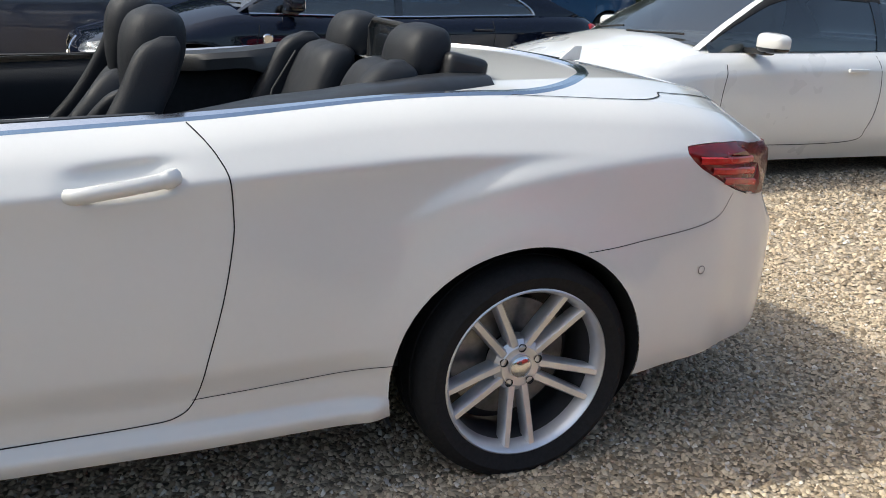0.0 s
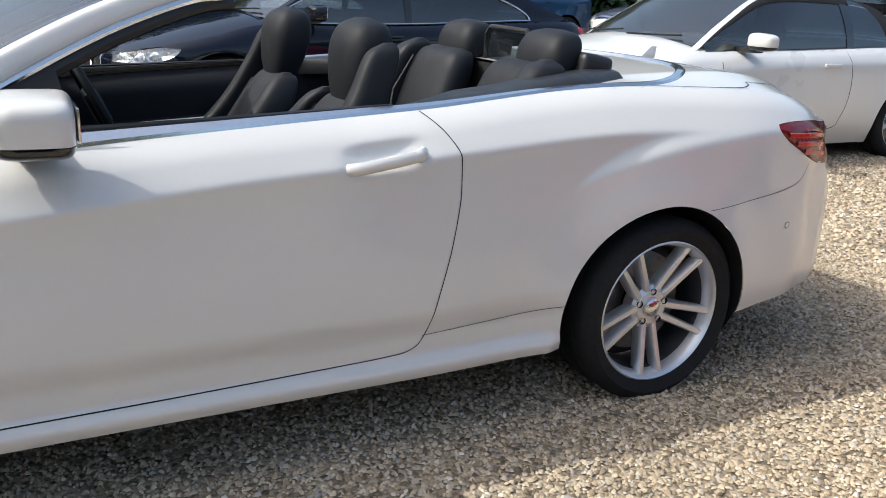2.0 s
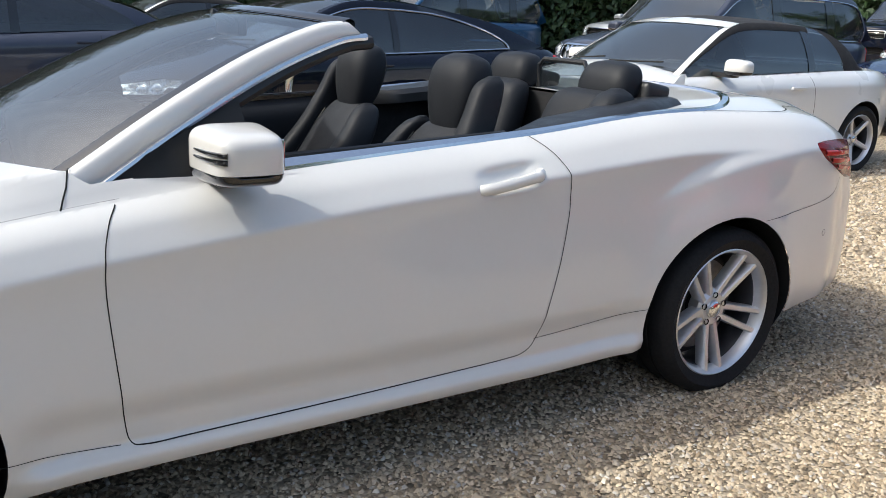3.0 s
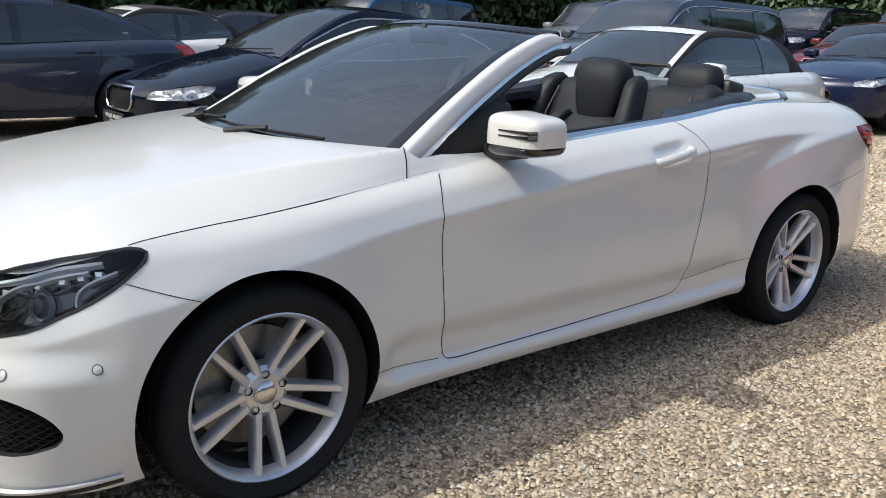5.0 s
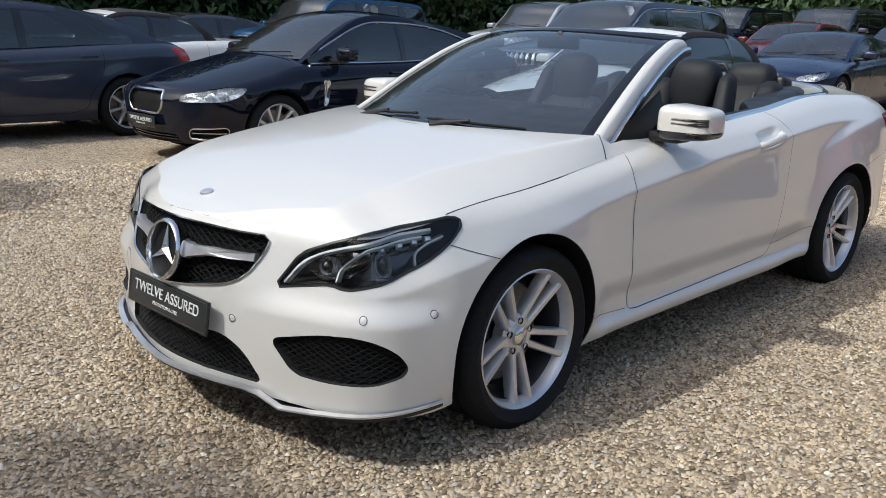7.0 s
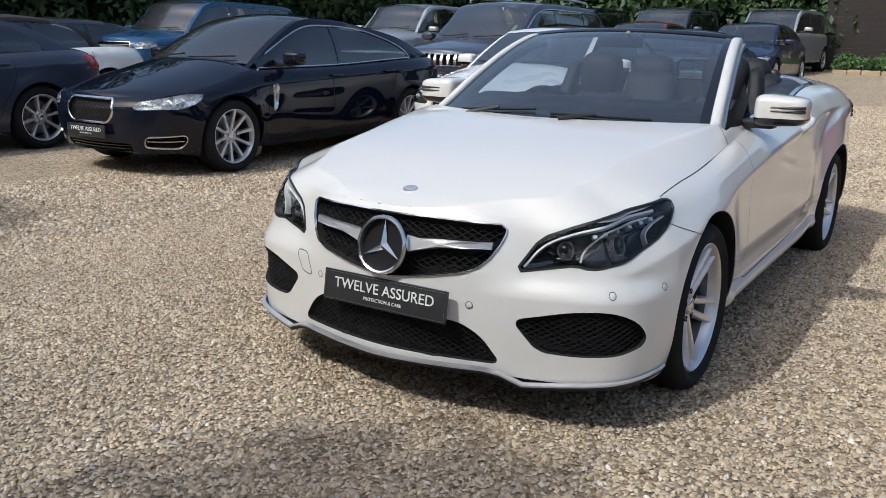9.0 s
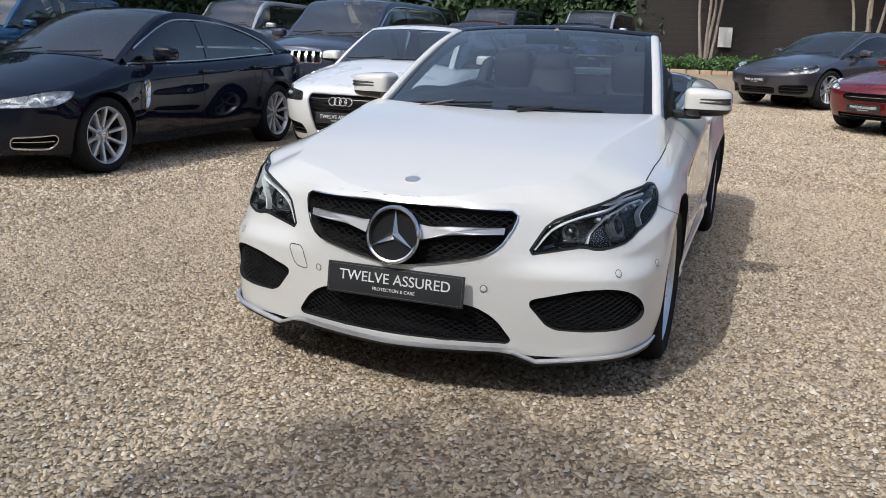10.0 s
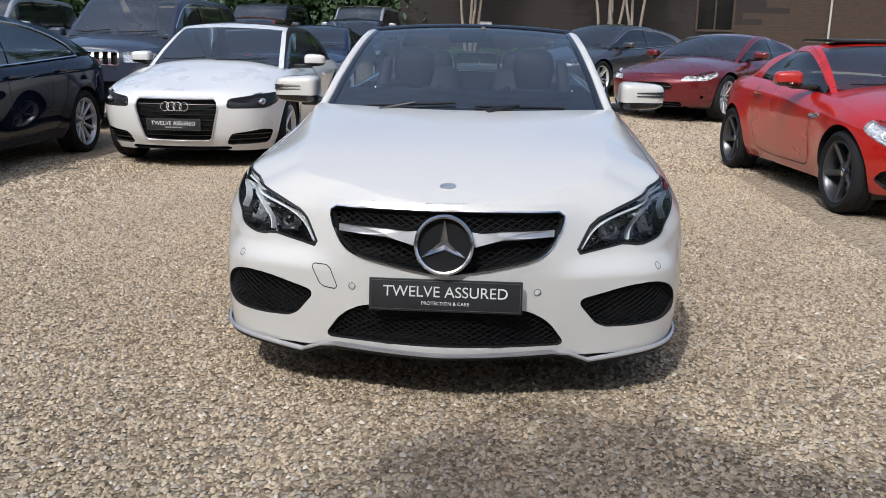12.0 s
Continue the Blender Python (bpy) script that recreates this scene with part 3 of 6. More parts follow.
def seat(parent, x, y, z, leather=LEATHER, name="front_seat", wing=0):
    """A car seat: cushion, backrest with bolsters, headrest; wing: the side of the raised belt shoulder. x, y, z: the headrest's middle."""
    s = new(name)
    s.parent = parent
    s.matrix_local = pose(x, y, z)
    bm = loft([(0.40, 0, -0.68, 0.24, 0.22), (0.40, 0, -0.64, 0.28, 0.25), (0.39, 0, -0.55, 0.28, 0.25), (0.38, 0, -0.51, 0.22, 0.20)])
    part("seat_cushion", bm, leather, s)
    part("backrest", loft([(0.30, 0, -0.62, 0.06, 0.20), (0.26, 0, -0.52, 0.07, 0.21), (0.18, 0, -0.36, 0.06, 0.20), (0.09, 0, -0.20, 0.05, 0.17), (0.045, 0, -0.125, 0.04, 0.13), (0.03, 0, -0.10, 0.02, 0.08)]), leather, s)
    for k in (-1, 1):
        pts = [(0.37, k * 0.235, -0.60, 0.06, 0.03), (0.33, k * 0.235, -0.52, 0.09, 0.045), (0.235, k * 0.225, -0.38, 0.09, 0.048), (0.12, k * 0.205, -0.22, 0.07, 0.045)]
        pts += [(0.045, k * 0.185, -0.08, 0.060, 0.040), (0.0, k * 0.170, 0.03, 0.050, 0.034), (-0.025, k * 0.162, 0.065, 0.018, 0.012)] if k == wing else [(0.065, k * 0.175, -0.13, 0.05, 0.036), (0.05, k * 0.16, -0.10, 0.016, 0.012)]
        part("side_bolster", loft(pts), leather, s)
    part("headrest", loft([(0.035, 0, -0.165, 0.012, 0.05), (0.030, 0, -0.145, 0.036, 0.082), (0.018, 0, -0.08, 0.062, 0.112), (0.004, 0, 0.0, 0.078, 0.126), (-0.004, 0, 0.06, 0.078, 0.122), (-0.010, 0, 0.105, 0.060, 0.100), (-0.012, 0, 0.128, 0.018, 0.05)], 24, 0.66), leather, s, "padded headrest")
    for k in (-1, 1):
        pts = catmull([(0.340, k * 0.185, -0.55), (0.262, k * 0.180, -0.40), (0.150, k * 0.165, -0.24), (0.092, k * 0.145, -0.15)], 6)
        part("seam", tube(bmesh.new(), pts, 0.003, 5), STITCH, s, "pale grey seam")
    return s


def mirror(thing, x, y, z, s, cap, size=(0.20, 0.23, 0.15), strips=False, name="wing_mirror", power=0.55):
    """A wing mirror on its foot: painted cap, dark lower shell, glass."""
    w = new(name)
    w.parent = thing
    w.matrix_local = pose(x, s * y, z)
    sx, sy, sz = size

    def shell(f0, f1, grow=1.0):
        bm = bmesh.new()
        bmesh.ops.create_uvsphere(bm, u_segments=28, v_segments=18, radius=1.0)
        for v in bm.verts:
            c = v.co
            q = [math.copysign(abs(k) ** power, k) for k in c]
            taper = 1 - 0.20 * (q[1] * s + 1) / 2
            rear = 0.62 if q[0] < 0 else 1.0
            v.co = Vector((q[0] * sx / 2 * rear * taper, q[1] * sy / 2, q[2] * sz / 2 * taper)) * grow
        low, high = [v for v in bm.verts if v.co.z < f0], [v for v in bm.verts if v.co.z > f1]
        for v in low:
            v.co.z = f0
        for v in high:
            v.co.z = f1
        bmesh.ops.remove_doubles(bm, verts=bm.verts, dist=0.0005)
        return bm
    part("mirror_cap", shell(-sz * 0.20, sz), cap, w, "painted mirror cap")
    part("mirror_base", shell(-sz, -sz * 0.206, 1.0), GLOSS, w, "black lower mirror shell")
    bm = bmesh.new()
    box(bm, (0.10, 0.22, 0.040), pose(0.015, -s * (sy / 2 + 0.02), -sz * 0.42, 0, 0, 0), 0.016)
    part("mirror_foot", bm, TRIM, w)
    bm = bmesh.new()
    box(bm, (0.006, sy * 0.6, sz * 0.5), pose(-sx * 0.288, -s * 0.015, 0.006), 0.002)
    part("mirror_glass", bm, CHROME, w, "mirror glass")
    if strips:
        for dz in (0.018, 0.002):
            path = []
            for k in range(15):
                qy = -0.30 + 1.22 * k / 14
                taper = 1 - 0.20 * (qy + 1) / 2
                qz = abs(dz) / (sz / 2 * taper)
                qx = max(0.0, 1 - abs(qy) ** 5.0 - qz ** 5.0) ** 0.20
                path.append((qx * sx / 2 * taper, s * qy * sy / 2, dz))
            part("indicator_strip", tube(bmesh.new(), path, [0.0025 + 0.0045 * k / 14 for k in range(15)], 8), GLOSS, w, "thin black indicator strip")
    return w


def plate(thing, m, w=0.52, h=0.111):
    """A dark show plate with its lettering, its face to +z of the pose m."""
    holder = new("show_plate")
    holder.parent = thing
    holder.matrix_local = m
    bm = bmesh.new()
    box(bm, (w, h, 0.010), None, 0.003)
    part("plate_panel", bm, PLATE, holder, "black plate with white lettering")
    bm = bmesh.new()
    for s in (-1, 1):
        box(bm, (w - 0.012, 0.0012, 0.001), pose(0, s * (h / 2 - 0.007), 0.0056))
        box(bm, (0.0012, h - 0.014, 0.001), pose(s * (w / 2 - 0.007), 0, 0.0056))
    part("plate_border", bm, STEEL, holder, smooth=False)
    words("TWELVE ASSURED", 0.052, pose(0, h * 0.10, 0.0062), LETTER, holder, "lettering")
    words("PROTECTION & CARE", 0.0165, pose(0, -h * 0.24, 0.0062), LETTER, holder, "small_lettering")
    return holder


def wipers(thing, top, pairs, r=0.008):
    for pts in pairs:
        path = [top(a, q) + np.array((0.02, 0, 0.02)) for a, q in pts]
        part("wiper", tube(bmesh.new(), catmull(path, 5), r, 6), GAP, thing, "black windscreen wiper")


def closed_car(name, m, p, paint, g, label, wheels, front, roof=None, mirror_at=None, mirror_cap=None, handles=(), seats=LEATHER, shut=(), chrome=True, tail=None, group="parked cars", nose_plate=None, cols=90, rows=26):
    """A parked car with roof: front gives the lamp, grille and intake outlines as (y, z) points."""
    car = new(name)
    car.matrix_world = m
    tagged(car, label, "car", group)
    sh = Shell(p)
    sh._rim = sh.rim()
    holes, later = [], []
    for kind, pts, style in front:
        poly = rounded([(sh.from_y(c[1]) if c[0] == "y" else sh.from_x(c[1]), c[2]) for c in pts], 2)
        if style.get("full"):
            later.append((kind, poly, style))
            holes.append(poly)
        else:
            for q in both(poly):
                later.append((kind, q, style))
                holes.append(q)
    sh, body = skin(car, p, paint, cols, rows, holes, (), 16)
    for kind, poly, style in later:
        flip = 1.0
        d = dense(poly, 0.03)
        if kind == "headlight":
            v, f = pad(sh.wrap, d, ((1.0, -0.002), (0.98, -0.03), (0.6, -0.06), (0.0, -0.06)), flip)
            lamp = raw("headlight", v, f, TRIM if style.get("dark") else LAMP, car, "clear headlight")
            v, f = pad(sh.wrap, d, ((1.0, -0.003), (0.9, 0.004), (0.5, 0.006), (0.0, 0.006)), flip)
            raw("lens", v, f, LENS, lamp)
            for b in style.get("bulbs", ((0.0, 0.0),)):
                c = poly.mean(0) + np.array(b) * (np.sign(poly[:, 0].mean()), 1)
                k = np.linspace(0, math.tau, 20, endpoint=False)
                r = style.get("r", 0.05)
                v, f = pad(sh.wrap, np.stack([c[0] + r * np.cos(k), c[1] + r * np.sin(k)], 1), ((1.0, -0.055), (0.95, -0.025), (0.75, -0.03), (0.5, -0.02), (0.0, -0.012)), flip)
                raw("lamp_bowl", v, f, LAMP, lamp)
        elif kind in ("grille", "intake"):
            v, f = pad(sh.wrap, d, ((1.0, -0.002), (0.99, -0.05), (0.5, -0.07), (0.0, -0.07)), flip)
            gr = raw(kind, v, f, GAP, car, "dark grille opening" if kind == "grille" else "dark air intake")
            lo, hi = poly.min(0), poly.max(0)
            if style.get("bars"):
                for z in np.linspace(lo[1], hi[1], style["bars"] + 2)[1:-1]:
                    line = np.array([(a, z) for a in np.linspace(lo[0], hi[0], 40)])
                    line = line[inside(line, poly)]
                    if len(line) > 2:
                        v, f = ribbon(sh.wrap, line, 0.014, -0.03, -0.012, sign=flip)
                        raw("grille_bar", v, f, style.get("bar_mat", GLOSS), gr)
            if style.get("posts"):
                for a in np.linspace(lo[0], hi[0], style["posts"] + 2)[1:-1]:
                    v, f = ribbon(sh.wrap, [(a, z) for z in np.linspace(lo[1] + 0.01, hi[1] - 0.01, 10)], 0.06, -0.03, 0.004, sign=flip)
                    raw("grille_bar", v, f, CHROME, gr)
            if style.get("mesh"):
                v, f = lattice(sh.wrap, poly, 0.03, 0.005, -0.03, sign=flip)
                raw("grille_mesh", v, f, TRIM, gr)
            if style.get("rim"):
                v, f = ribbon(sh.wrap, d, style["rim"], 0.0, 0.008, True, flip)
                raw("grille_frame", v, f, style.get("rim_mat", CHROME), gr, "bright grille surround")
        elif kind == "tail_light":
            v, f = pad(sh.wrap, d, ((1.0, -0.003), (0.94, 0.006), (0.6, 0.010), (0.0, 0.010)), flip)
            raw("tail_light", v, f, TAIL, car, "red tail light")
        elif kind == "vent":
            v, f = pad(sh.wrap, d, ((1.0, 0.0), (0.9, 0.008), (0.5, -0.01), (0.0, -0.01)), flip)
            raw("side_vent", v, f, CHROME, car, "chrome side vent")
    side, top, rail = greenhouse(car, sh, p, paint, roof or paint, g, chrome)
    for line in shut:
        for s in (1, -1):
            pts = dense(catmull([(sh.from_x(x) * s, z) for x, z in line], 8), 0.04, False)
            v, f = ribbon(sh.wrap, pts, 0.006, 0.0012)
            raw("shut_line", v, f, GAP, car)
    for x, z in handles:
        for s in (1, -1):
            c = sh.wrap(sh.from_x(x) * s, z)
            bm = bmesh.new()
            box(bm, (0.19, 0.022, 0.030), Matrix.Translation((c[0], c[1] + s * 0.022, c[2])), 0.009, 3)
            part("door_handle", bm, paint, car)
    if mirror_at:
        for s in (1, -1):
            mirror(car, *mirror_at, s, mirror_cap or paint)
    for xw in (p["wb"] / 2, -p["wb"] / 2):
        for s in (1, -1):
            wheel(p["R"], wheels["rim"], 0.235, wheels["n"], wheels["mat"], car, pose(xw, s * (p["W"] - 0.13), p["R"], 0, 0, 0 if s > 0 else 180), wheels.get("twin", False), 40)
    wipers(car, top, [[(0.05, 0.75), (0.035, 0.35), (0.03, 0.05)], [(0.05, -0.1), (0.035, -0.5), (0.04, -0.8)]])
    bm = bmesh.new()
    zb = float(sh.z1(0)) - 0.12
    x0, x1 = rail[-1][0] + 0.15, rail[0][0] - 0.1
    box(bm, (x1 - x0, p["W"] * 1.6, 0.05), Matrix.Translation(((x0 + x1) / 2, 0, zb - 0.1)))
    box(bm, (0.4, p["W"] * 1.45, 0.16), Matrix.Translation((x1 - 0.22, 0, zb - 0.02)), 0.05)
    part("cabin_lining", bm, CARPET, car, smooth=False)
    fx = rail[2][0] - 0.42
    for s in (1, -1):
        seat(car, fx, s * 0.38, rail[2][2] - 0.24, leather=seats)
    if nose_plate:
        plate(car, Matrix.Translation(nose_plate) @ pose(0, 0, 0, 90, 0, 90))
    return car, sh

# ---- ground ----
def lift(x, y):
    """The yard rises gently behind the cars."""
    return 0.027 * soft(np.asarray(x, float) - 5.5, 2.0) - 0.004


def ground():
    xs = np.r_[np.linspace(-900, -40, 8), np.linspace(-30, 40, 141), np.linspace(50, 900, 8)]
    ys = np.r_[np.linspace(-900, -40, 8), np.linspace(-30, 40, 141), np.linspace(50, 900, 8)]
    X, Y = np.meshgrid(xs, ys, indexing="ij")
    Z = np.minimum(lift(X, Y), 0.8)
    v = np.stack([X, Y, Z], -1).reshape(-1, 3)
    i = np.arange(len(xs) * len(ys)).reshape(len(xs), len(ys))
    f = np.stack([i[:-1, :-1], i[1:, :-1], i[1:, 1:], i[:-1, 1:]], -1).reshape(-1, 4)
    m = bpy.data.materials.new("pale_gravel_bed")
    m.use_nodes = True
    n, l = m.node_tree.nodes, m.node_tree.links
    b = n["Principled BSDF"]
    co = n.new("ShaderNodeTexCoord")
    cell, big = n.new("ShaderNodeTexVoronoi"), n.new("ShaderNodeTexNoise")
    cell.inputs["Scale"].default_value, big.inputs["Scale"].default_value = 55, 0.9
    big.inputs["Detail"].default_value = 6
    for k in (cell, big):
        l.new(co.outputs["Object"], k.inputs["Vector"])
    ramp = n.new("ShaderNodeValToRGB")
    ramp.color_ramp.elements[0].color, ramp.color_ramp.elements[1].color = (0.11, 0.083, 0.054, 1), (0.64, 0.52, 0.37, 1)
    l.new(cell.outputs["Color"], ramp.inputs[0])
    mix = n.new("ShaderNodeMix")
    mix.data_type, mix.blend_type = "RGBA", "MULTIPLY"
    mix.inputs["Factor"].default_value = 0.35
    l.new(ramp.outputs[0], mix.inputs["A"])
    l.new(big.outputs[0], mix.inputs["B"])
    l.new(mix.outputs["Result"], b.inputs["Base Color"])
    b.inputs["Roughness"].default_value = 0.9
    relief = n.new("ShaderNodeBump")
    relief.inputs["Distance"].default_value, relief.inputs["Strength"].default_value = 0.012, 0.8
    relief.invert = True
    l.new(cell.outputs["Distance"], relief.inputs["Height"])
    l.new(relief.outputs[0], b.inputs["Normal"])
    tagged(raw("ground", v, f, m, angle=60), "pale gravel yard", "ground", kind="structure")


ground()


def gravel(name, x0, x1, y0, y1, per, small, big, seed):
    """Loose stones, each a small uneven lump, over a stretch of the yard."""
    rng = np.random.default_rng(seed)
    n = int((x1 - x0) * (y1 - y0) * per)
    base = np.array([(1, 0, 0), (0.3, 0.9, 0.1), (-0.8, 0.6, 0), (-0.9, -0.5, 0.1), (0.4, -0.9, 0), (0.35, 0.1, 0.8), (-0.4, -0.1, 0.9)], float)
    tri = np.array([(0, 1, 5), (1, 2, 5), (2, 6, 5), (2, 3, 6), (3, 4, 6), (4, 5, 6), (4, 0, 5)])
    c = np.stack([rng.uniform(x0, x1, n), rng.uniform(y0, y1, n)], 1)
    size = small + (big - small) * rng.random(n) ** 2.2
    turn = rng.uniform(0, math.tau, n)
    v = base[None] * (1 + rng.uniform(-0.28, 0.28, (n, 7, 3)))
    v *= size[:, None, None] * np.stack([np.ones(n), rng.uniform(0.65, 1.0, n), rng.uniform(0.6, 1.15, n)], 1)[:, None]
    tip = rng.uniform(-0.45, 0.45, n)
    vz = v[..., 2] + v[..., 0] * np.sin(tip)[:, None]
    ca, sa = np.cos(turn)[:, None], np.sin(turn)[:, None]
    X, Y = v[..., 0] * ca - v[..., 1] * sa + c[:, :1], v[..., 0] * sa + v[..., 1] * ca + c[:, 1:]
    Z = vz + lift(c[:, 0], c[:, 1])[:, None] + 0.003
    co = np.stack([X, Y, Z], -1).reshape(-1, 3)
    faces = (tri[None] + 7 * np.arange(n)[:, None, None]).reshape(-1, 3)
    me = bpy.data.meshes.new(name)
    me.vertices.add(len(co))
    me.vertices.foreach_set("co", co.ravel())
    me.loops.add(faces.size)
    me.loops.foreach_set("vertex_index", faces.ravel())
    me.polygons.add(len(faces))
    me.polygons.foreach_set("loop_start", np.arange(0, faces.size, 3))
    me.polygons.foreach_set("use_smooth", np.ones(len(faces), bool))
    me.update(calc_edges=True)
    me.materials.append(STONES)
    return tagged(new(name, me), "loose pale tan gravel stones on the yard", "gravel", kind="stuff")


def stone_material():
    m = bpy.data.materials.new("gravel_stones")
    m.use_nodes = True
    n, l = m.node_tree.nodes, m.node_tree.links
    b = n["Principled BSDF"]
    geo, co, fine, big = n.new("ShaderNodeNewGeometry"), n.new("ShaderNodeTexCoord"), n.new("ShaderNodeTexNoise"), n.new("ShaderNodeTexNoise")
    fine.inputs["Scale"].default_value, big.inputs["Scale"].default_value = 120, 0.8
    l.new(co.outputs["Object"], fine.inputs["Vector"])
    l.new(co.outputs["Object"], big.inputs["Vector"])
    ramp = n.new("ShaderNodeValToRGB")
    e = ramp.color_ramp.elements
    e[0].position, e[0].color = 0.0, (0.13, 0.096, 0.062, 1)
    e[1].position, e[1].color = 1.0, (0.68, 0.62, 0.51, 1)
    for at, c in ((0.14, (0.27, 0.203, 0.130, 1)), (0.45, (0.435, 0.345, 0.235, 1)), (0.8, (0.56, 0.455, 0.32, 1)), (0.93, (0.33, 0.30, 0.265, 1))):
        k = e.new(at)
        k.color = c
    l.new(geo.outputs["Random Per Island"], ramp.inputs[0])
    mix = n.new("ShaderNodeMix")
    mix.data_type, mix.blend_type = "RGBA", "OVERLAY"
    mix.inputs["Factor"].default_value = 0.5
    l.new(ramp.outputs[0], mix.inputs["A"])
    add = n.new("ShaderNodeMix")
    add.data_type = "RGBA"
    l.new(fine.outputs[0], add.inputs["A"])
    l.new(big.outputs[0], add.inputs["B"])
    l.new(add.outputs["Result"], mix.inputs["B"])
    l.new(mix.outputs["Result"], b.inputs["Base Color"])
    b.inputs["Roughness"].default_value = 0.8
    return m


STONES = stone_material()
gravel("gravel", -4.6, 3.6, -2.5, 3.0, 4600, 0.006, 0.0130, 3)
gravel("gravel_far", 3.6, 13.0, -6.0, 2.2, 900, 0.010, 0.022, 4)
gravel("gravel_side", -5.0, 3.6, 3.0, 5.2, 1100, 0.009, 0.020, 5)

# ---- the white convertible ----
CREASE = table(((2.3, 0.53), (2.0, 0.55), (1.75, 0.62), (1.4, 0.675), (1.0, 0.733), (0.8, 0.758), (0.44, 0.795), (0.045, 0.836), (-0.34, 0.862), (-0.586, 0.879), (-0.83, 0.895), (-1.18, 0.914), (-1.5, 0.915), (-1.8, 0.895), (-2.1, 0.86), (-2.3, 0.66), (-2.5, 0.62)))
SLOPE = table(((2.3, 0.22), (2.1, 0.24), (1.9, 0.42), (1.6, 0.42), (1.2, 0.44), (0.8, 0.52), (0.2, 0.70), (-0.5, 0.86), (-1.8, 0.84), (-2.05, 0.68), (-2.3, 0.5), (-2.5, 0.45)))
HAUNCH = table(((-0.80, 0.60), (-0.98, 0.735), (-1.10, 0.800), (-1.22, 0.836), (-1.35, 0.862), (-1.56, 0.888), (-1.80, 0.905), (-2.1, 0.905)))


def ease(t):
    t = np.clip(t, 0, 1)
    return t * t * (3 - 2 * t)


def flank(x, z):
    """The side of the convertible: the rising crease of the door, the hollow below it, and the haunch that grows out of it over the rear wheel."""
    rise, drop = soft(z - CREASE(x), 0.007), soft(CREASE(x) - z, 0.010)
    mid = ease((1.25 - x) / 0.3) * ease((x + 1.5) / 0.4)
    door = SLOPE(x) * rise + 0.014 * (1 - np.exp(-drop / 0.05)) * mid + 0.024 * ease((-0.45 - x) / 0.6)
    haunch = -0.005 + 0.80 * soft(z - HAUNCH(x), 0.012) + 0.075 * (1 - ease((-0.72 - x) / 0.62)) + 0.07 * ease((-1.95 - x) / 0.35)
    v = 0.5 * (door + haunch - np.sqrt((door - haunch) ** 2 + 0.010 ** 2))
    cup = 0.024 * np.exp(-((x + 0.365) / 0.104) ** 4 - ((z - 0.879 + 0.10 * (x + 0.365)) / 0.033) ** 4)
    sill = ease((1.05 - x) / 0.1) * ease((x + 1.02) / 0.1)
    skirt = 0.020 * ease((0.44 - z) / 0.10) - 0.028 * ease((0.300 - z) / 0.045)
    tuck = 0.45 * soft(0.30 - z, 0.06) * (1 - 0.8 * ease((x - 1.65) / 0.25))
    tuck = tuck * (1 - sill) + sill * 0.8 * soft(0.235 - z, 0.02)
    brow = 0.034 * ease((z - 0.46) / 0.09) * ease((2.21 - x) / 0.07) * ease((x - 1.75) / 0.2)
    return v + brow + cup + 0.05 * soft(z - 0.55, 0.1) + sill * skirt + tuck


HERO = dict(ridge=((2.3, 0.74), (2.05, 0.78), (1.7, 0.75), (1.25, 0.83), (0.8, 0.92), (0.0, 0.85), (-1.2, 0.72), (-2.5, 0.72)), W=0.893, Lf=2.26, Lr=-2.51, wb=2.76, R=0.318, arch=0.368, arch_at=(1.405, -1.345),
            nose=((0, 0), (0.035, 0.26), (0.085, 0.46), (0.135, 0.64), (0.185, 0.80), (0.255, 0.90), (0.36, 0.958), (0.53, 0.985), (0.87, 1.0)), stern=((0, 0), (0.0, 0.25), (0.045, 0.55), (0.14, 0.80), (0.32, 0.92), (0.70, 0.985), (1.10, 1.0)), flank=flank,
            waist=((0.8, 0.985), (0.2, 0.982), (-0.4, 0.982), (-0.9, 0.985)),
            z0=((2.3, 0.195), (2.0, 0.180), (1.75, 0.178), (1.05, 0.200), (0.95, 0.222), (-0.9, 0.226), (-1.7, 0.27), (-2.5, 0.31)),
            z1=((2.3, 0.722), (2.08, 0.712), (1.9, 0.735), (1.7, 0.778), (1.33, 0.812), (1.05, 0.843), (0.80, 0.874), (0.3, 0.926), (-0.52, 0.985), (-1.27, 1.04), (-1.8, 1.028), (-2.05, 0.995), (-2.3, 0.93), (-2.5, 0.88)),
            zc=((2.3, 0.722), (2.17, 0.732), (2.11, 0.755), (1.73, 0.862), (1.33, 0.925), (1.0, 0.965), (0.7, 0.985), (-1.3, 1.055), (-1.8, 1.075), (-2.1, 1.045), (-2.3, 0.96), (-2.5, 0.89)),
            crease=((2.3, 0.6), (-2.5, 0.6)), slope=((2.3, 0.4), (-2.5, 0.4)))


SEAT = (-0.475, 0.372, 1.090)


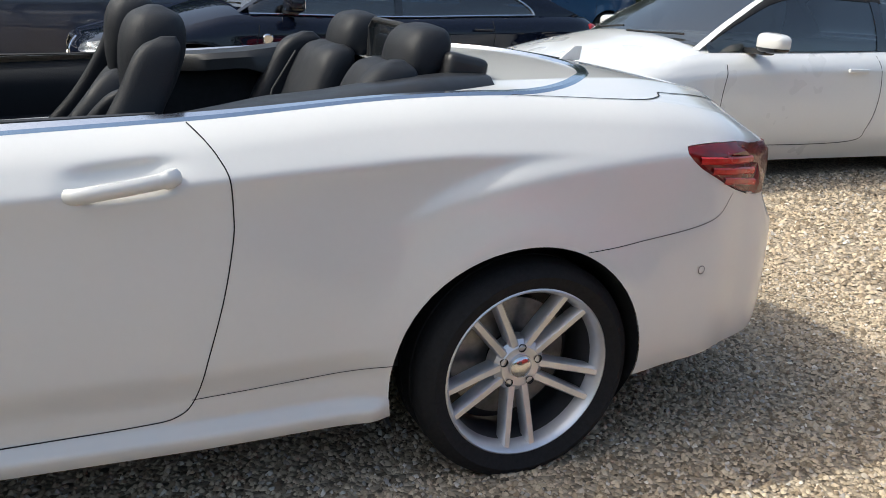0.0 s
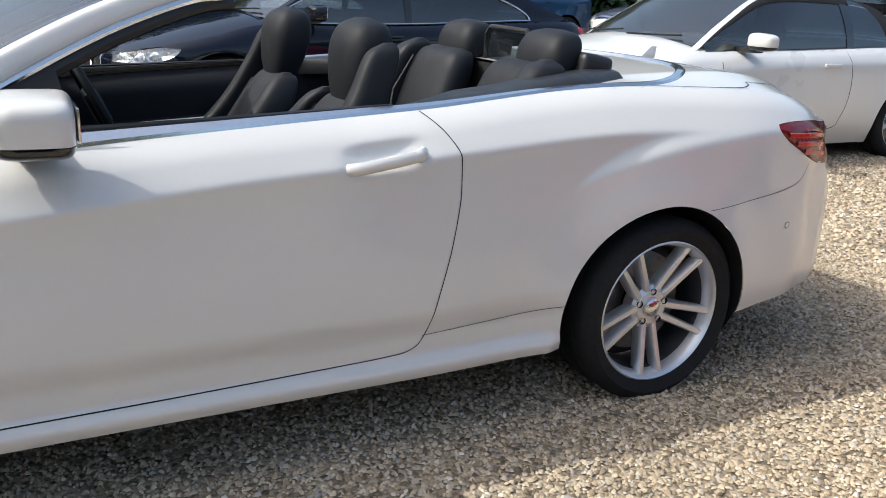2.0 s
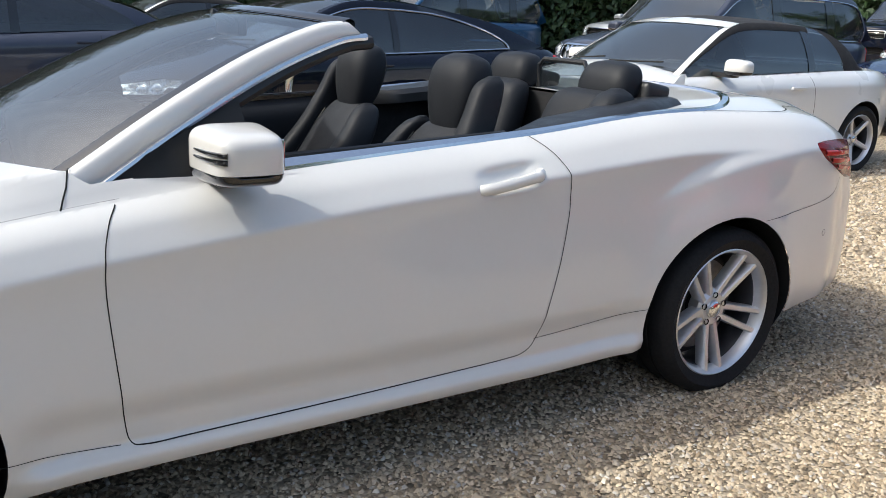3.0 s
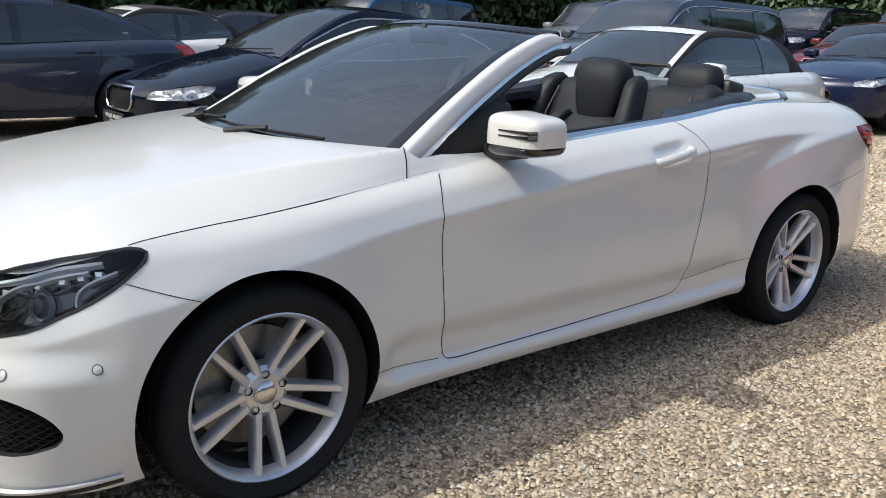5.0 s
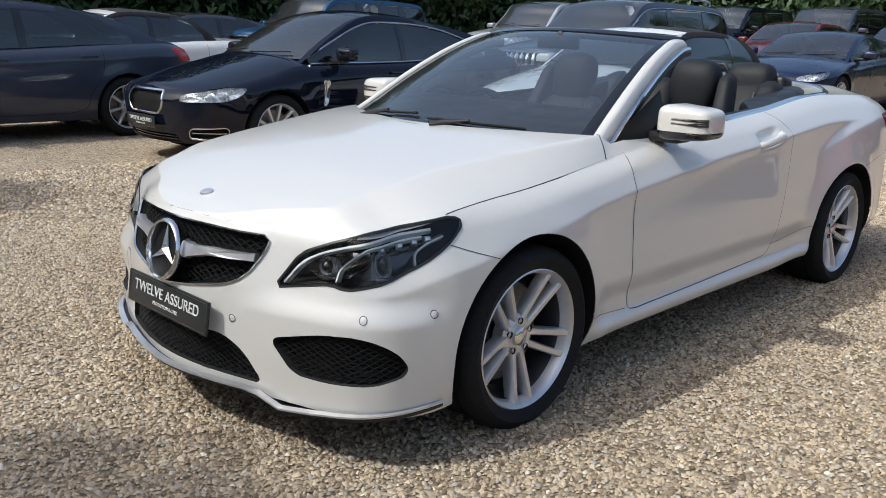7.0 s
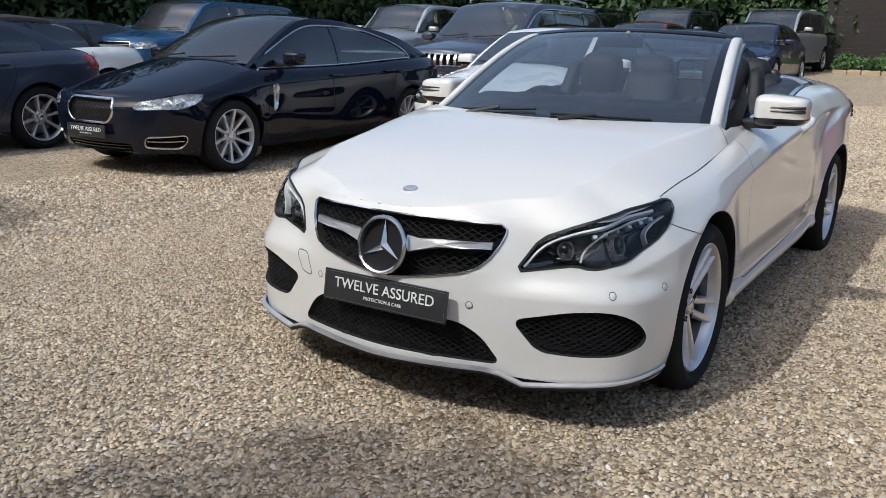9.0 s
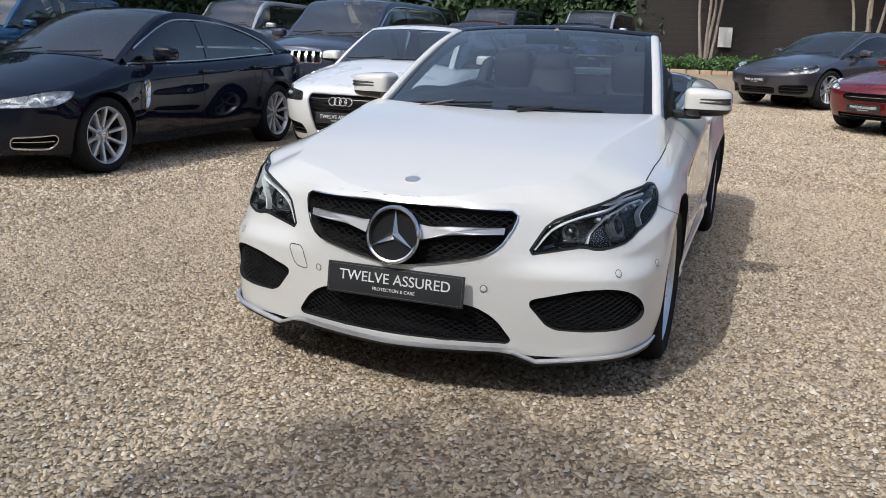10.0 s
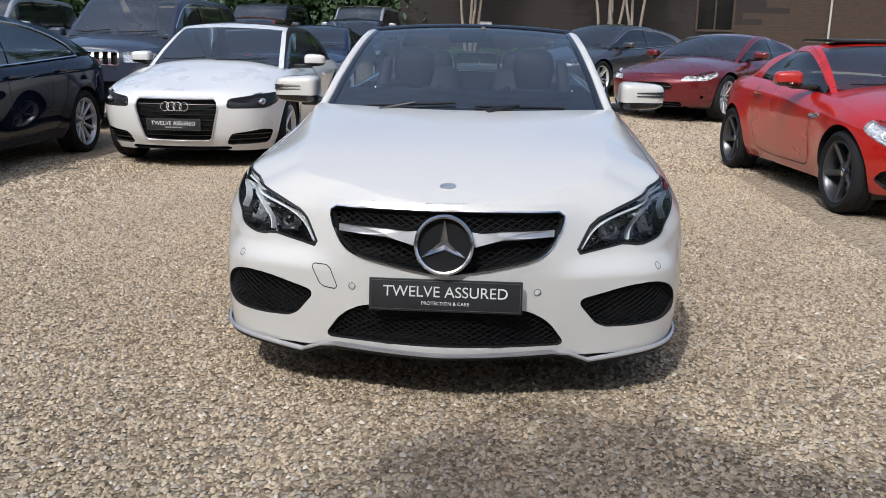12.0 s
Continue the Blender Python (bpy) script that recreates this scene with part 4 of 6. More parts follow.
def hero():
    p = HERO
    car = new("convertible_car")
    car.matrix_world = pose(0, 0, 0, 0, 0, 180)
    tagged(car, "pearl white convertible car with the roof folded down, parked on gravel", "car")
    sh = Shell(p)
    sh._rim = sh.rim()
    Y, X = sh.from_y, sh.from_x
    A = lambda points: [(sh.near(x, y), z) for x, y, z in points]
    half = ((0.30, 0.533), (0.362, 0.562), (0.418, 0.645), (0.423, 0.690), (0.2, 0.696))
    grille = rounded([(Y(y), z) for y, z in [(0, 0.482), (0.15, 0.503), *half, (0, 0.697)] + [(-y, z) for y, z in reversed(half)] + [(-0.15, 0.503)]], 1)
    low = rounded([(Y(y), z) for y, z in ((-0.28, 0.364), (-0.36, 0.322), (-0.432, 0.226), (0, 0.226), (0.432, 0.226), (0.36, 0.322), (0.28, 0.364))], 2)
    lamp = rounded(A(((2.133, 0.446, 0.543), (2.074, 0.508, 0.655), (2.036, 0.572, 0.683), (2.010, 0.602, 0.697), (1.970, 0.639, 0.713), (1.937, 0.674, 0.731), (1.878, 0.695, 0.742), (1.827, 0.729, 0.754), (1.775, 0.756, 0.764), (1.715, 0.776, 0.769), (1.684, 0.808, 0.752), (1.775, 0.828, 0.691), (1.850, 0.806, 0.645), (1.955, 0.764, 0.594), (2.038, 0.676, 0.566), (2.057, 0.625, 0.578), (2.072, 0.585, 0.570))), 1)
    side_in = rounded(A(((2.160, 0.454, 0.389), (2.129, 0.545, 0.286), (2.090, 0.655, 0.281), (2.015, 0.777, 0.287), (1.920, 0.838, 0.320), (1.935, 0.832, 0.372), (1.995, 0.798, 0.420), (2.050, 0.742, 0.440), (2.100, 0.640, 0.433))), 2)
    tail = rounded(A(((-1.812, 0.846, 0.924), (-1.860, 0.852, 0.873), (-2.010, 0.830, 0.797), (-2.120, 0.785, 0.762))) + [(sh.from_y(0.62, True), 0.762), (sh.from_y(0.60, True), 0.888)] + A(((-2.090, 0.785, 0.918), (-2.047, 0.792, 0.928), (-1.916, 0.827, 0.931))), 1)
    holes = [grille, low, *both(lamp), *both(side_in), *both(tail)]
    ry = sh._rim[0]
    inner = [(x, float(ry(x)) - 0.035) for x in np.linspace(0.80, -1.12, 30)]
    base = [(1.13 - 0.27 * (y / 0.7) ** 2, y) for y in np.linspace(-0.70, 0.70, 21)]
    well = np.array(base + inner + [(-1.18, 0.55), (-1.2, 0.3), (-1.2, -0.3), (-1.18, -0.55)] + [(x, -y) for x, y in reversed(inner)])
    sh, body = skin(car, p, PEARL, 380, 130, holes, [well], 60)

    # grille with badge and wings
    d = dense(grille, 0.02)
    v, f = pad(sh.wrap, d, ((1.0, -0.002), (0.99, -0.05), (0.5, -0.06), (0.0, -0.06)))
    g = raw("grille", v, f, GAP, car, "black diamond mesh grille with silver crossbar")
    v, f = lattice(sh.wrap, grille, 0.021, 0.0045, -0.022)
    raw("grille_mesh", v, f, MESH, g)
    v, f = ribbon(sh.wrap, d, 0.007, 0.0, 0.006, True)
    raw("grille_frame", v, f, CHROME, g, "thin chrome grille surround")
    for s in (1, -1):
        w = dense([(Y(0.06) * s, 0.568), (Y(0.12) * s, 0.585), (Y(0.20) * s, 0.602), (Y(0.385) * s, 0.610), (Y(0.388) * s, 0.634), (Y(0.20) * s, 0.632), (Y(0.12) * s, 0.626), (Y(0.06) * s, 0.635)][::s], 0.02)
        v, f = pad(sh.wrap, w, ((1.0, -0.03), (0.97, 0.0), (0.8, 0.010), (0.0, 0.012)))
        raw("grille_wing", v, f, ALLOY, g, "silver grille crossbar")
    cx = float(sh.wrap(0.0, 0.59)[0])
    face = Matrix.Translation((cx + 0.012, 0, 0.59)) @ pose(0, 0, 0, 0, -12, 0) @ pose(0, 0, 0, 0, 0, -90)
    bm = bmesh.new()
    lathe(bm, [(0.082, -0.03), (0.098, -0.010), (0.103, 0.006), (0.101, 0.015), (0.095, 0.020), (0.089, 0.017), (0.086, 0.008), (0.085, -0.004)], 48)
    bm.transform(face)
    part("badge_ring", bm, CHROME, g, "round chrome badge ring")
    bm = bmesh.new()
    lathe(bm, [(0.0, -0.004), (0.085, -0.004), (0.086, -0.02)], 40)
    bm.transform(face)
    part("badge_disc", bm, MESH, g)
    bm = bmesh.new()
    for k in range(3):
        a = math.pi / 2 + k * math.tau / 3
        t, s1, s2 = (0.087 * math.cos(a), 0.006, 0.087 * math.sin(a)), (0.017 * math.cos(a - 1.047), 0.0, 0.017 * math.sin(a - 1.047)), (0.017 * math.cos(a + 1.047), 0.0, 0.017 * math.sin(a + 1.047))
        q = [bm.verts.new(c) for c in (t, s1, s2, (0, 0.016, 0))]
        for c in ((0, 1, 3), (0, 3, 2), (0, 2, 1)):
            bm.faces.new([q[i] for i in c])
    bmesh.ops.recalc_face_normals(bm, faces=bm.faces)
    bm.transform(face)
    part("badge_star", bm, CHROME, g, smooth=False)
    # bonnet badge
    c = sh.lid(2.085, 0)
    bm = bmesh.new()
    lathe(bm, [(0.0, 0.005), (0.018, 0.006), (0.026, 0.004), (0.029, 0.0), (0.029, -0.004)], 28)
    bm.transform(Matrix.Translation(c) @ pose(0, 0, 0, 0, 14, 0) @ pose(0, 0, 0, 90, 0, 0) @ Matrix.Diagonal((0.8, 1, 1, 1)))
    part("bonnet_badge", bm, ALLOY, car, "small oval silver bonnet badge")
    # lower openings
    for poly, tag in ((low, "lower_intake"), (both(side_in)[0], "side_intake"), (both(side_in)[1], "side_intake")):
        d = dense(poly, 0.02)
        v, f = pad(sh.wrap, d, ((1.0, -0.001), (0.985, -0.022), (0.96, -0.05), (0.5, -0.06), (0.0, -0.06)))
        k = raw(tag, v, f, GAP, car, "black meshed air intake in the bumper")
        v, f = lattice(sh.wrap, poly, 0.019, 0.004, -0.014)
        raw("intake_mesh", v, f, MESH, k)
    # chrome lip below the bumper
    line = A(((1.80, 0.87, 0.212), (1.91, 0.835, 0.205), (2.08, 0.660, 0.190), (2.135, 0.497, 0.174), (2.160, 0.425, 0.205), (2.178, 0.366, 0.213))) + [(0.0, 0.205)]
    line = dense(line + [(-a, z) for a, z in reversed(line[:-1])], 0.012, False)
    reach = 0.010 + 0.024 * ease((1.05 - np.abs(line[:, :1])) / 0.45)
    v, f = ribbon(sh.wrap, line, 0.010, reach * 0.4, reach)
    raw("bumper_lip", v, f, ALLOY, car, "silver lip along the front bumper")
    v, f = ribbon(sh.wrap, line + np.array((0, -0.013)), 0.016, -0.02 + 0 * reach, reach * 0.7)
    raw("bumper_splitter", v, f, TRIM, car, "black bumper splitter")
    # towing eye cover
    v, f = ribbon(sh.wrap, dense(rounded([(Y(-0.475), 0.489), (Y(-0.405), 0.489), (Y(-0.371), 0.406), (Y(-0.436), 0.412)], 2, 0.012), 0.01), 0.0032, 0.0012, closed=True)
    raw("tow_cover_gap", v, f, GAP, car)
    # headlights
    for s in (1, -1):
        q = both(lamp)[0 if s > 0 else 1]
        d = dense(q, 0.015)
        v, f = pad(sh.wrap, d, ((1.0, -0.002), (0.97, -0.035), (0.7, -0.075), (0.0, -0.08)))
        lampo = raw("headlight", v, f, GLOSS, car, "clear headlight with dark inner housing")
        v, f = pad(sh.wrap, d, ((1.0, -0.002), (0.95, 0.004), (0.6, 0.006), (0.0, 0.006)))
        raw("lens", v, f, LENS, lampo)
        v, f = ribbon(sh.wrap, d, 0.010, -0.001, 0.003, True)
        raw("lamp_seal", v, f, TRIM, lampo)
        for guide, wide in ((((2.118, 0.470, 0.562), (2.070, 0.525, 0.632), (2.000, 0.605, 0.678), (1.925, 0.680, 0.708), (1.794, 0.762, 0.742)), 0.011),
                            (((2.045, 0.640, 0.588), (2.031, 0.653, 0.630), (1.973, 0.693, 0.682), (1.914, 0.715, 0.700), (1.823, 0.751, 0.722)), 0.009),
                            (((1.869, 0.805, 0.635), (1.862, 0.795, 0.672), (1.830, 0.795, 0.700), (1.767, 0.803, 0.722)), 0.008)):
            v, f = ribbon(sh.wrap, catmull([(a * s, z) for a, z in A(guide)], 10), wide, -0.03, -0.006)
            raw("light_guide", v, f, DRL, lampo, "curved white light guide")
        for (a, z), r in ((A(((1.945, 0.748, 0.648),))[0], 0.036), (A(((2.058, 0.585, 0.626),))[0], 0.025)):
            k = np.linspace(0, math.tau, 26, endpoint=False)
            ring = np.stack([a * s + r * np.cos(k), z + r * np.sin(k)], 1)
            v, f = pad(sh.wrap, ring, ((1.25, -0.07), (1.2, -0.040), (1.0, -0.028), (0.92, -0.050), (0.0, -0.06)))
            raw("lamp_bowl", v, f, LAMP, lampo)
            v, f = pad(sh.wrap, ring, ((0.84, -0.06), (0.80, -0.040), (0.5, -0.022), (0.0, -0.016)))
            raw("projector_lens", v, f, GLOSS, lampo)
            v, f = pad(sh.wrap, np.stack([a * s + r * (1.2 * np.cos(k)), z - r * 1.25 + 0.3 * r * np.sin(k)], 1), ((1.0, -0.06), (0.95, -0.03), (0.6, -0.026), (0.0, -0.026)))
            raw("lamp_shelf", v, f, GUN, lampo)
        for k in range(6):
            a, z = A(((1.985 - 0.036 * k, 0.662 + 0.018 * k, 0.676 + 0.0095 * k),))[0]
            a, z = a * s, z - 0.004
            v, f = pad(sh.wrap, [(a - 0.011, z - 0.007), (a + 0.011, z - 0.007), (a + 0.011, z + 0.007), (a - 0.011, z + 0.007)], ((1.0, -0.05), (1.0, -0.022), (0.7, -0.018)))
            raw("lamp_chip", v, f, LAMP, lampo)
        # tail lights
        q = both(tail)[0 if s > 0 else 1]
        d = dense(q, 0.015)
        v, f = pad(sh.wrap, d, ((1.0, -0.004), (0.95, 0.006), (0.6, 0.010), (0.0, 0.010)))
        t = raw("tail_light", v, f, DEEP, car, "dark red tail light")
        for k, (z0, z1) in enumerate(((0.886, 0.872), (0.855, 0.838), (0.825, 0.802))):
            v, f = ribbon(sh.wrap, catmull([(X(-1.86 - 0.05 * k) * s, z0), (X(-2.0 - 0.03 * k) * s, (z0 + z1) / 2), (X(-2.11 - 0.012 * k) * s, z1)], 8), 0.020, 0.008, 0.0118)
            raw("lamp_band", v, f, TAIL, t, "bright red lamp band")
        v, f = ribbon(sh.wrap, catmull([(X(-2.085) * s, 0.778), (X(-2.10) * s, 0.774), (X(-2.12) * s, 0.772)], 6), 0.008, 0.006, 0.0115)
        raw("clear_band", v, f, AMBER, t)
        # parking sensors
        spots = [(a * s, z) for a, z in A(((1.843, 0.863, 0.499), (2.037, 0.757, 0.491), (2.198, 0.321, 0.424), (-1.925, 0.85, 0.566)))]
        for a, z in spots:
            k = np.linspace(0, math.tau, 18, endpoint=False)
            ring = np.stack([a + 0.012 * np.cos(k), z + 0.012 * np.sin(k)], 1)
            v, f = pad(sh.wrap, ring, ((1.0, 0.0006), (0.85, 0.0010), (0.8, 0.0014), (0.0, 0.0014)))
            so = raw("parking_sensor", v, f, PEARL, car, "small round parking sensor")
            v, f = ribbon(sh.wrap, ring, 0.0022, 0.0018, closed=True)
            raw("sensor_ring", v, f, GUN, so)
        # side shut lines
        lines = [[(-0.510, 0.984), (-0.540, 0.955), (-0.565, 0.922), (-0.585, 0.878), (-0.592, 0.80), (-0.590, 0.735), (-0.567, 0.604), (-0.528, 0.457), (-0.497, 0.352), (-0.455, 0.312), (-0.38, 0.301), (-0.2, 0.295), (0.2, 0.287), (0.6, 0.283), (0.725, 0.283), (0.762, 0.297), (0.774, 0.36), (0.782, 0.45), (0.793, 0.578), (0.800, 0.69), (0.796, 0.775), (0.777, 0.838), (0.750, 0.876)],
                 [(-0.49, 0.352), (-0.73, 0.364), (-0.985, 0.380)], [(1.067, 0.315), (0.9, 0.300), (0.785, 0.292)],
                 [(-1.50, 0.660), (-1.67, 0.673), (-1.934, 0.710), (-2.02, 0.782)], [(1.590, 0.634), (1.686, 0.665), (1.77, 0.695)]]
        for path in lines:
            pts = dense(catmull([(X(x) * s, z) for x, z in path], 10), 0.03, False)
            v, f = ribbon(sh.wrap, pts, 0.003 if len(path) > 6 else 0.002, 0.0012)
            raw("shut_line", v, f, GAP, car)
        # bonnet shut line, along the edge of the lid
        xs = np.linspace(1.73, 0.74, 50)
        v, f = ribbon(sh.lid, [(x, s * (float(ry(x)) - 0.006)) for x in xs], 0.0045, 0.0012, sign=1)
        raw("bonnet_gap", v, f, GAP, car)
        # chrome belt
        belt = [(x, float(ry(x)) - 0.022) for x in np.linspace(0.50, -1.22, 46)] + [(-1.42, 0.655), (-1.60, 0.56), (-1.73, 0.42), (-1.80, 0.24), (-1.825, 0.0)]
        path = dense(catmull([(x, s * y) for x, y in belt], 3), 0.03, False)
        v, f = ribbon(sh.lid, path, 0.036, 0.0, 0.008)
        raw("belt_trim", v, f, CHROME, car, "chrome trim along the beltline")
        path = dense([(x, s * (float(ry(x)) - 0.048)) for x in np.linspace(0.60, -0.45, 30)], 0.04, False)
        v, f = ribbon(sh.lid, path, 0.014, 0.0, 0.005)
        raw("window_seal", v, f, TRIM, car)
        rim_in = ((-1.27, 0.045), (-1.36, 0.016), (-1.50, 0.008), (-1.64, 0.008), (-1.76, 0.014), (-1.83, 0.045), (-1.86, 0.085), (-1.93, 0.095), (-2.10, 0.120), (-2.22, 0.150))
        boot = dense(catmull([(x, s * (float(ry(x)) - d)) for x, d in rim_in], 8), 0.02, False)
        v, f = ribbon(sh.lid, boot, 0.005, 0.0015)
        raw("boot_gap", v, f, GAP, car)
        # door handle in its cup
        c = sh.wrap(X(-0.36) * s, 0.874) + np.array((0, 0.010 * s, 0))
        bm = bmesh.new()
        path = catmull([(x0, s * (y0 - 0.006), z0) for x0, y0, z0 in ((0.112, 0.006, -0.020), (0.085, 0.028, -0.016), (0.02, 0.038, -0.006), (-0.05, 0.038, 0.004), (-0.095, 0.030, 0.010), (-0.115, 0.006, 0.012))], 6)
        k = len(path)
        tube(bm, path, [0.006, 0.011] + [0.015] * (k - 10) + [0.018] * 6 + [0.014, 0.006], 10)
        for q in bm.verts:
            q.co.z = q.co.z * 1.15
        bm.transform(Matrix.Translation((c[0], c[1], c[2])))
        part("door_handle", bm, PEARL, car, "white door handle over a shallow cup")
        mirror(car, 0.468, 0.892, 0.998, s, PEARL, (0.25, 0.225, 0.150), True, power=0.42)
    plate(car, pose(float(sh.wrap(0, 0.42)[0]) + 0.006, 0.008, 0.416, 0, 0, 0) @ pose(0, 0, 0, 82, 0, 90))
    # windscreen, pillars and header
    pil = catmull([(0.94, 0.742, 0.858), (0.79, 0.698, 0.95), (0.56, 0.655, 1.09), (0.32, 0.61, 1.215), (0.12, 0.575, 1.29), (0.02, 0.56, 1.305)], 8)

    def screen(a, q):
        a, q = np.asarray(a, float), np.asarray(q, float)
        s = np.linspace(0, 1, len(pil))
        x, y, z = (np.interp(a, s, pil[:, i]) for i in range(3))
        up = 1 - q * q
        return np.stack([x + (0.27 - 0.13 * a) * up, y * q, z + 0.025 * up * a + 0.05 * up * (1 - a)], -1)
    A, B = np.meshgrid(np.linspace(0.12, 0.93, 22), np.linspace(-0.95, 0.95, 24), indexing="ij")
    v, f = sheet(screen, A, B)
    ws = raw("windscreen", v, f[:, ::-1], SCREEN, car, "raked clear windscreen")
    edge = [(0.10, q) for q in np.linspace(-0.93, 0.93, 30)] + [(a, 0.93) for a in np.linspace(0.12, 0.90, 14)] + [(0.915, q) for q in np.linspace(0.93, -0.93, 30)] + [(a, -0.93) for a in np.linspace(0.90, 0.12, 14)]
    v, f = ribbon(screen, edge, 0.055, 0.002, 0.003, True, sign=-1.0)
    raw("screen_border", v, f, GLOSS, ws)
    bm = bmesh.new()
    hd = [[bm.verts.new(Vector(screen(a, q)) + Vector((0, 0, h))) for q in np.linspace(-1.0, 1.0, 26)] for a, h in ((0.90, 0.004), (0.93, 0.014), (0.97, 0.018), (1.0, 0.006), (1.0, -0.022), (0.94, -0.03), (0.90, -0.006))]
    for r0, r1 in zip(hd, hd[1:]):
        for k in range(25):
            bm.faces.new((r0[k], r0[k + 1], r1[k + 1], r1[k]))
    bmesh.ops.recalc_face_normals(bm, faces=bm.faces)
    part("windscreen_header", bm, GLOSS, car, "gloss black windscreen header")
    for s in (1, -1):
        bm = bmesh.new()
        rings = []
        for k, c in enumerate(pil):
            w = 0.042 - 0.012 * k / len(pil)
            c = Vector((c[0], c[1] * s, c[2]))
            sec = rounded(((0.016, -0.030), (0.014, 0.004), (-0.008, 0.016), (-0.050, 0.016), (-0.064, -0.004), (-0.03, -0.034)), 2, 0.012)
            foot = 1 + 0.7 * max(0.0, 1 - k / 10) ** 2
            rings.append([bm.verts.new(c + Vector((a * 0.75 * foot + 0.02, s * b, a * 0.62))) for a, b in sec])
        for r0, r1 in zip(rings, rings[1:]):
            for k in range(len(r0)):
                bm.faces.new((r0[k], r0[(k + 1) % len(r0)], r1[(k + 1) % len(r0)], r1[k]))
        bm.faces.new(rings[0])
        bm.faces.new(rings[-1])
        bmesh.ops.recalc_face_normals(bm, faces=bm.faces)
        part("windscreen_pillar", bm, PEARL, car, "white windscreen pillar")
        v, f = ribbon(sh.lid, [(x, s * y) for x, y in dense(((0.835, 0.690), (0.850, 0.735), (0.872, float(ry(0.872)) - 0.004)), 0.01, False)], 0.004, 0.0012)
        raw("shut_line", v, f, GAP, car)
        pts = [Vector((c[0] - 0.03, s * (c[1] + 0.012), c[2] - 0.035)) for c in pil[2:]]
        part("pillar_trim", tube(bmesh.new(), pts, 0.011, 8), CHROME, car, "chrome strip on the pillar")
        pts = [Vector((c[0] - 0.055, s * (c[1] - 0.008), c[2] - 0.05)) for c in pil[2:]]
        part("pillar_seal", tube(bmesh.new(), pts, 0.02, 8), TRIM, car)
        bm = bmesh.new()
        q = [bm.verts.new(c) for c in ((0.74, s * 0.735, 0.90), (0.38, s * 0.735, 0.935), (0.42, s * 0.70, 1.11), (0.74, s * 0.70, 0.935))]
        bm.faces.new(q)
        bmesh.ops.solidify(bm, geom=bm.faces[:], thickness=0.02)
        part("quarter_panel", bm, TRIM, car)
    # scuttle and wipers
    v, f = sheet(lambda a, q: screen(a, q) + np.stack([0.06 - 0 * a, 0 * a, -0.012 + 0 * a], -1), *np.meshgrid(np.linspace(0.0, 0.13, 5), np.linspace(-0.96, 0.96, 24), indexing="ij"))
    raw("scuttle", v, f, TRIM, car, "black scuttle panel")
    for blade, arm in (([(0.150, 0.66), (0.135, 0.4), (0.128, 0.08)], [(0.07, 0.16), (0.105, 0.24), (0.138, 0.36)]), ([(0.155, -0.04), (0.138, -0.35), (0.135, -0.64)], [(0.07, -0.52), (0.105, -0.44), (0.142, -0.30)])):
        path = [screen(a, q) + np.array((0.006, 0, 0.010)) for a, q in blade]
        w = part("wiper", tube(bmesh.new(), catmull(path, 8), 0.006, 6), GAP, car, "black windscreen wiper")
        path = [screen(a, q) + np.array((0.010, 0, 0.018)) for a, q in arm]
        part("wiper_arm", tube(bmesh.new(), catmull(path, 6), [0.012 - 0.0004 * k for k in range(13)], 8), TRIM, w)
    # cabin
    bm = bmesh.new()
    box(bm, (2.1, 1.4, 0.04), Matrix.Translation((-0.2, 0, 0.32)))
    box(bm, (1.1, 0.20, 0.22), Matrix.Translation((-0.15, 0, 0.50)), 0.04)
    box(bm, (0.06, 1.30, 0.68), Matrix.Translation((-1.24, 0, 0.70)))
    for s in (1, -1):
        box(bm, (0.75, 0.03, 0.66), Matrix.Translation((-0.93, s * 0.60, 0.63)))
    part("cabin_floor", bm, CARPET, car)
    for s in (1, -1):
        rows3 = []
        xs = np.linspace(0.80, -1.16, 30)
        for dy, z in ((-0.036, None), (-0.075, 0.955), (-0.095, 0.90), (-0.085, 0.80), (-0.13, 0.76), (-0.13, 0.70), (-0.09, 0.66), (-0.09, 0.32)):
            for x in xs:
                zz = float(sh._rim[1](x))
                rows3.append((x, s * (float(ry(x)) + dy), zz - 0.004 if z is None else zz - (0.985 - z)))
        k = len(xs)
        raw("door_lining", rows3, [(r * k + j, r * k + j + 1, (r + 1) * k + j + 1, (r + 1) * k + j) for r in range(7) for j in range(k - 1)], LEATHER, car, "dark grey door lining")
        path = [(x, s * (float(ry(x)) - 0.128), float(sh._rim[1](x)) - 0.20) for x in np.linspace(0.4, -0.42, 12)]
        part("door_strip", tube(bmesh.new(), path, 0.012, 8), ALLOY, car, "silver strip on the door lining")
        # black cover beside the rear seats, rising towards the hood
        xs = np.linspace(-0.50, -1.36, 26)
        rise = 0.004 + 0.030 * ease((-0.70 - xs) / 0.5)
        rows3 = []
        for k, (dy, up) in enumerate(((-0.030, 0.0), (-0.040, 0.35), (-0.065, 0.85), (-0.10, 1.0), (-0.16, 1.0), (-0.20, 0.8), (-0.22, -0.8), (-0.22, -4.0))):
            for x, h in zip(xs, rise):
                wide = min(1.0, 0.25 + (-0.50 - x) / 0.30)
                rows3.append((x, s * (float(ry(x)) - 0.030 + (dy + 0.030) * wide - 0.10 * max(0.0, -1.12 - x) / 0.24), float(sh._rim[1](x)) + max(h, 0.012) * up))
        k = len(xs)
        v, f = np.array(rows3), [(r * k + j, r * k + j + 1, (r + 1) * k + j + 1, (r + 1) * k + j) for r in range(7) for j in range(k - 1)]
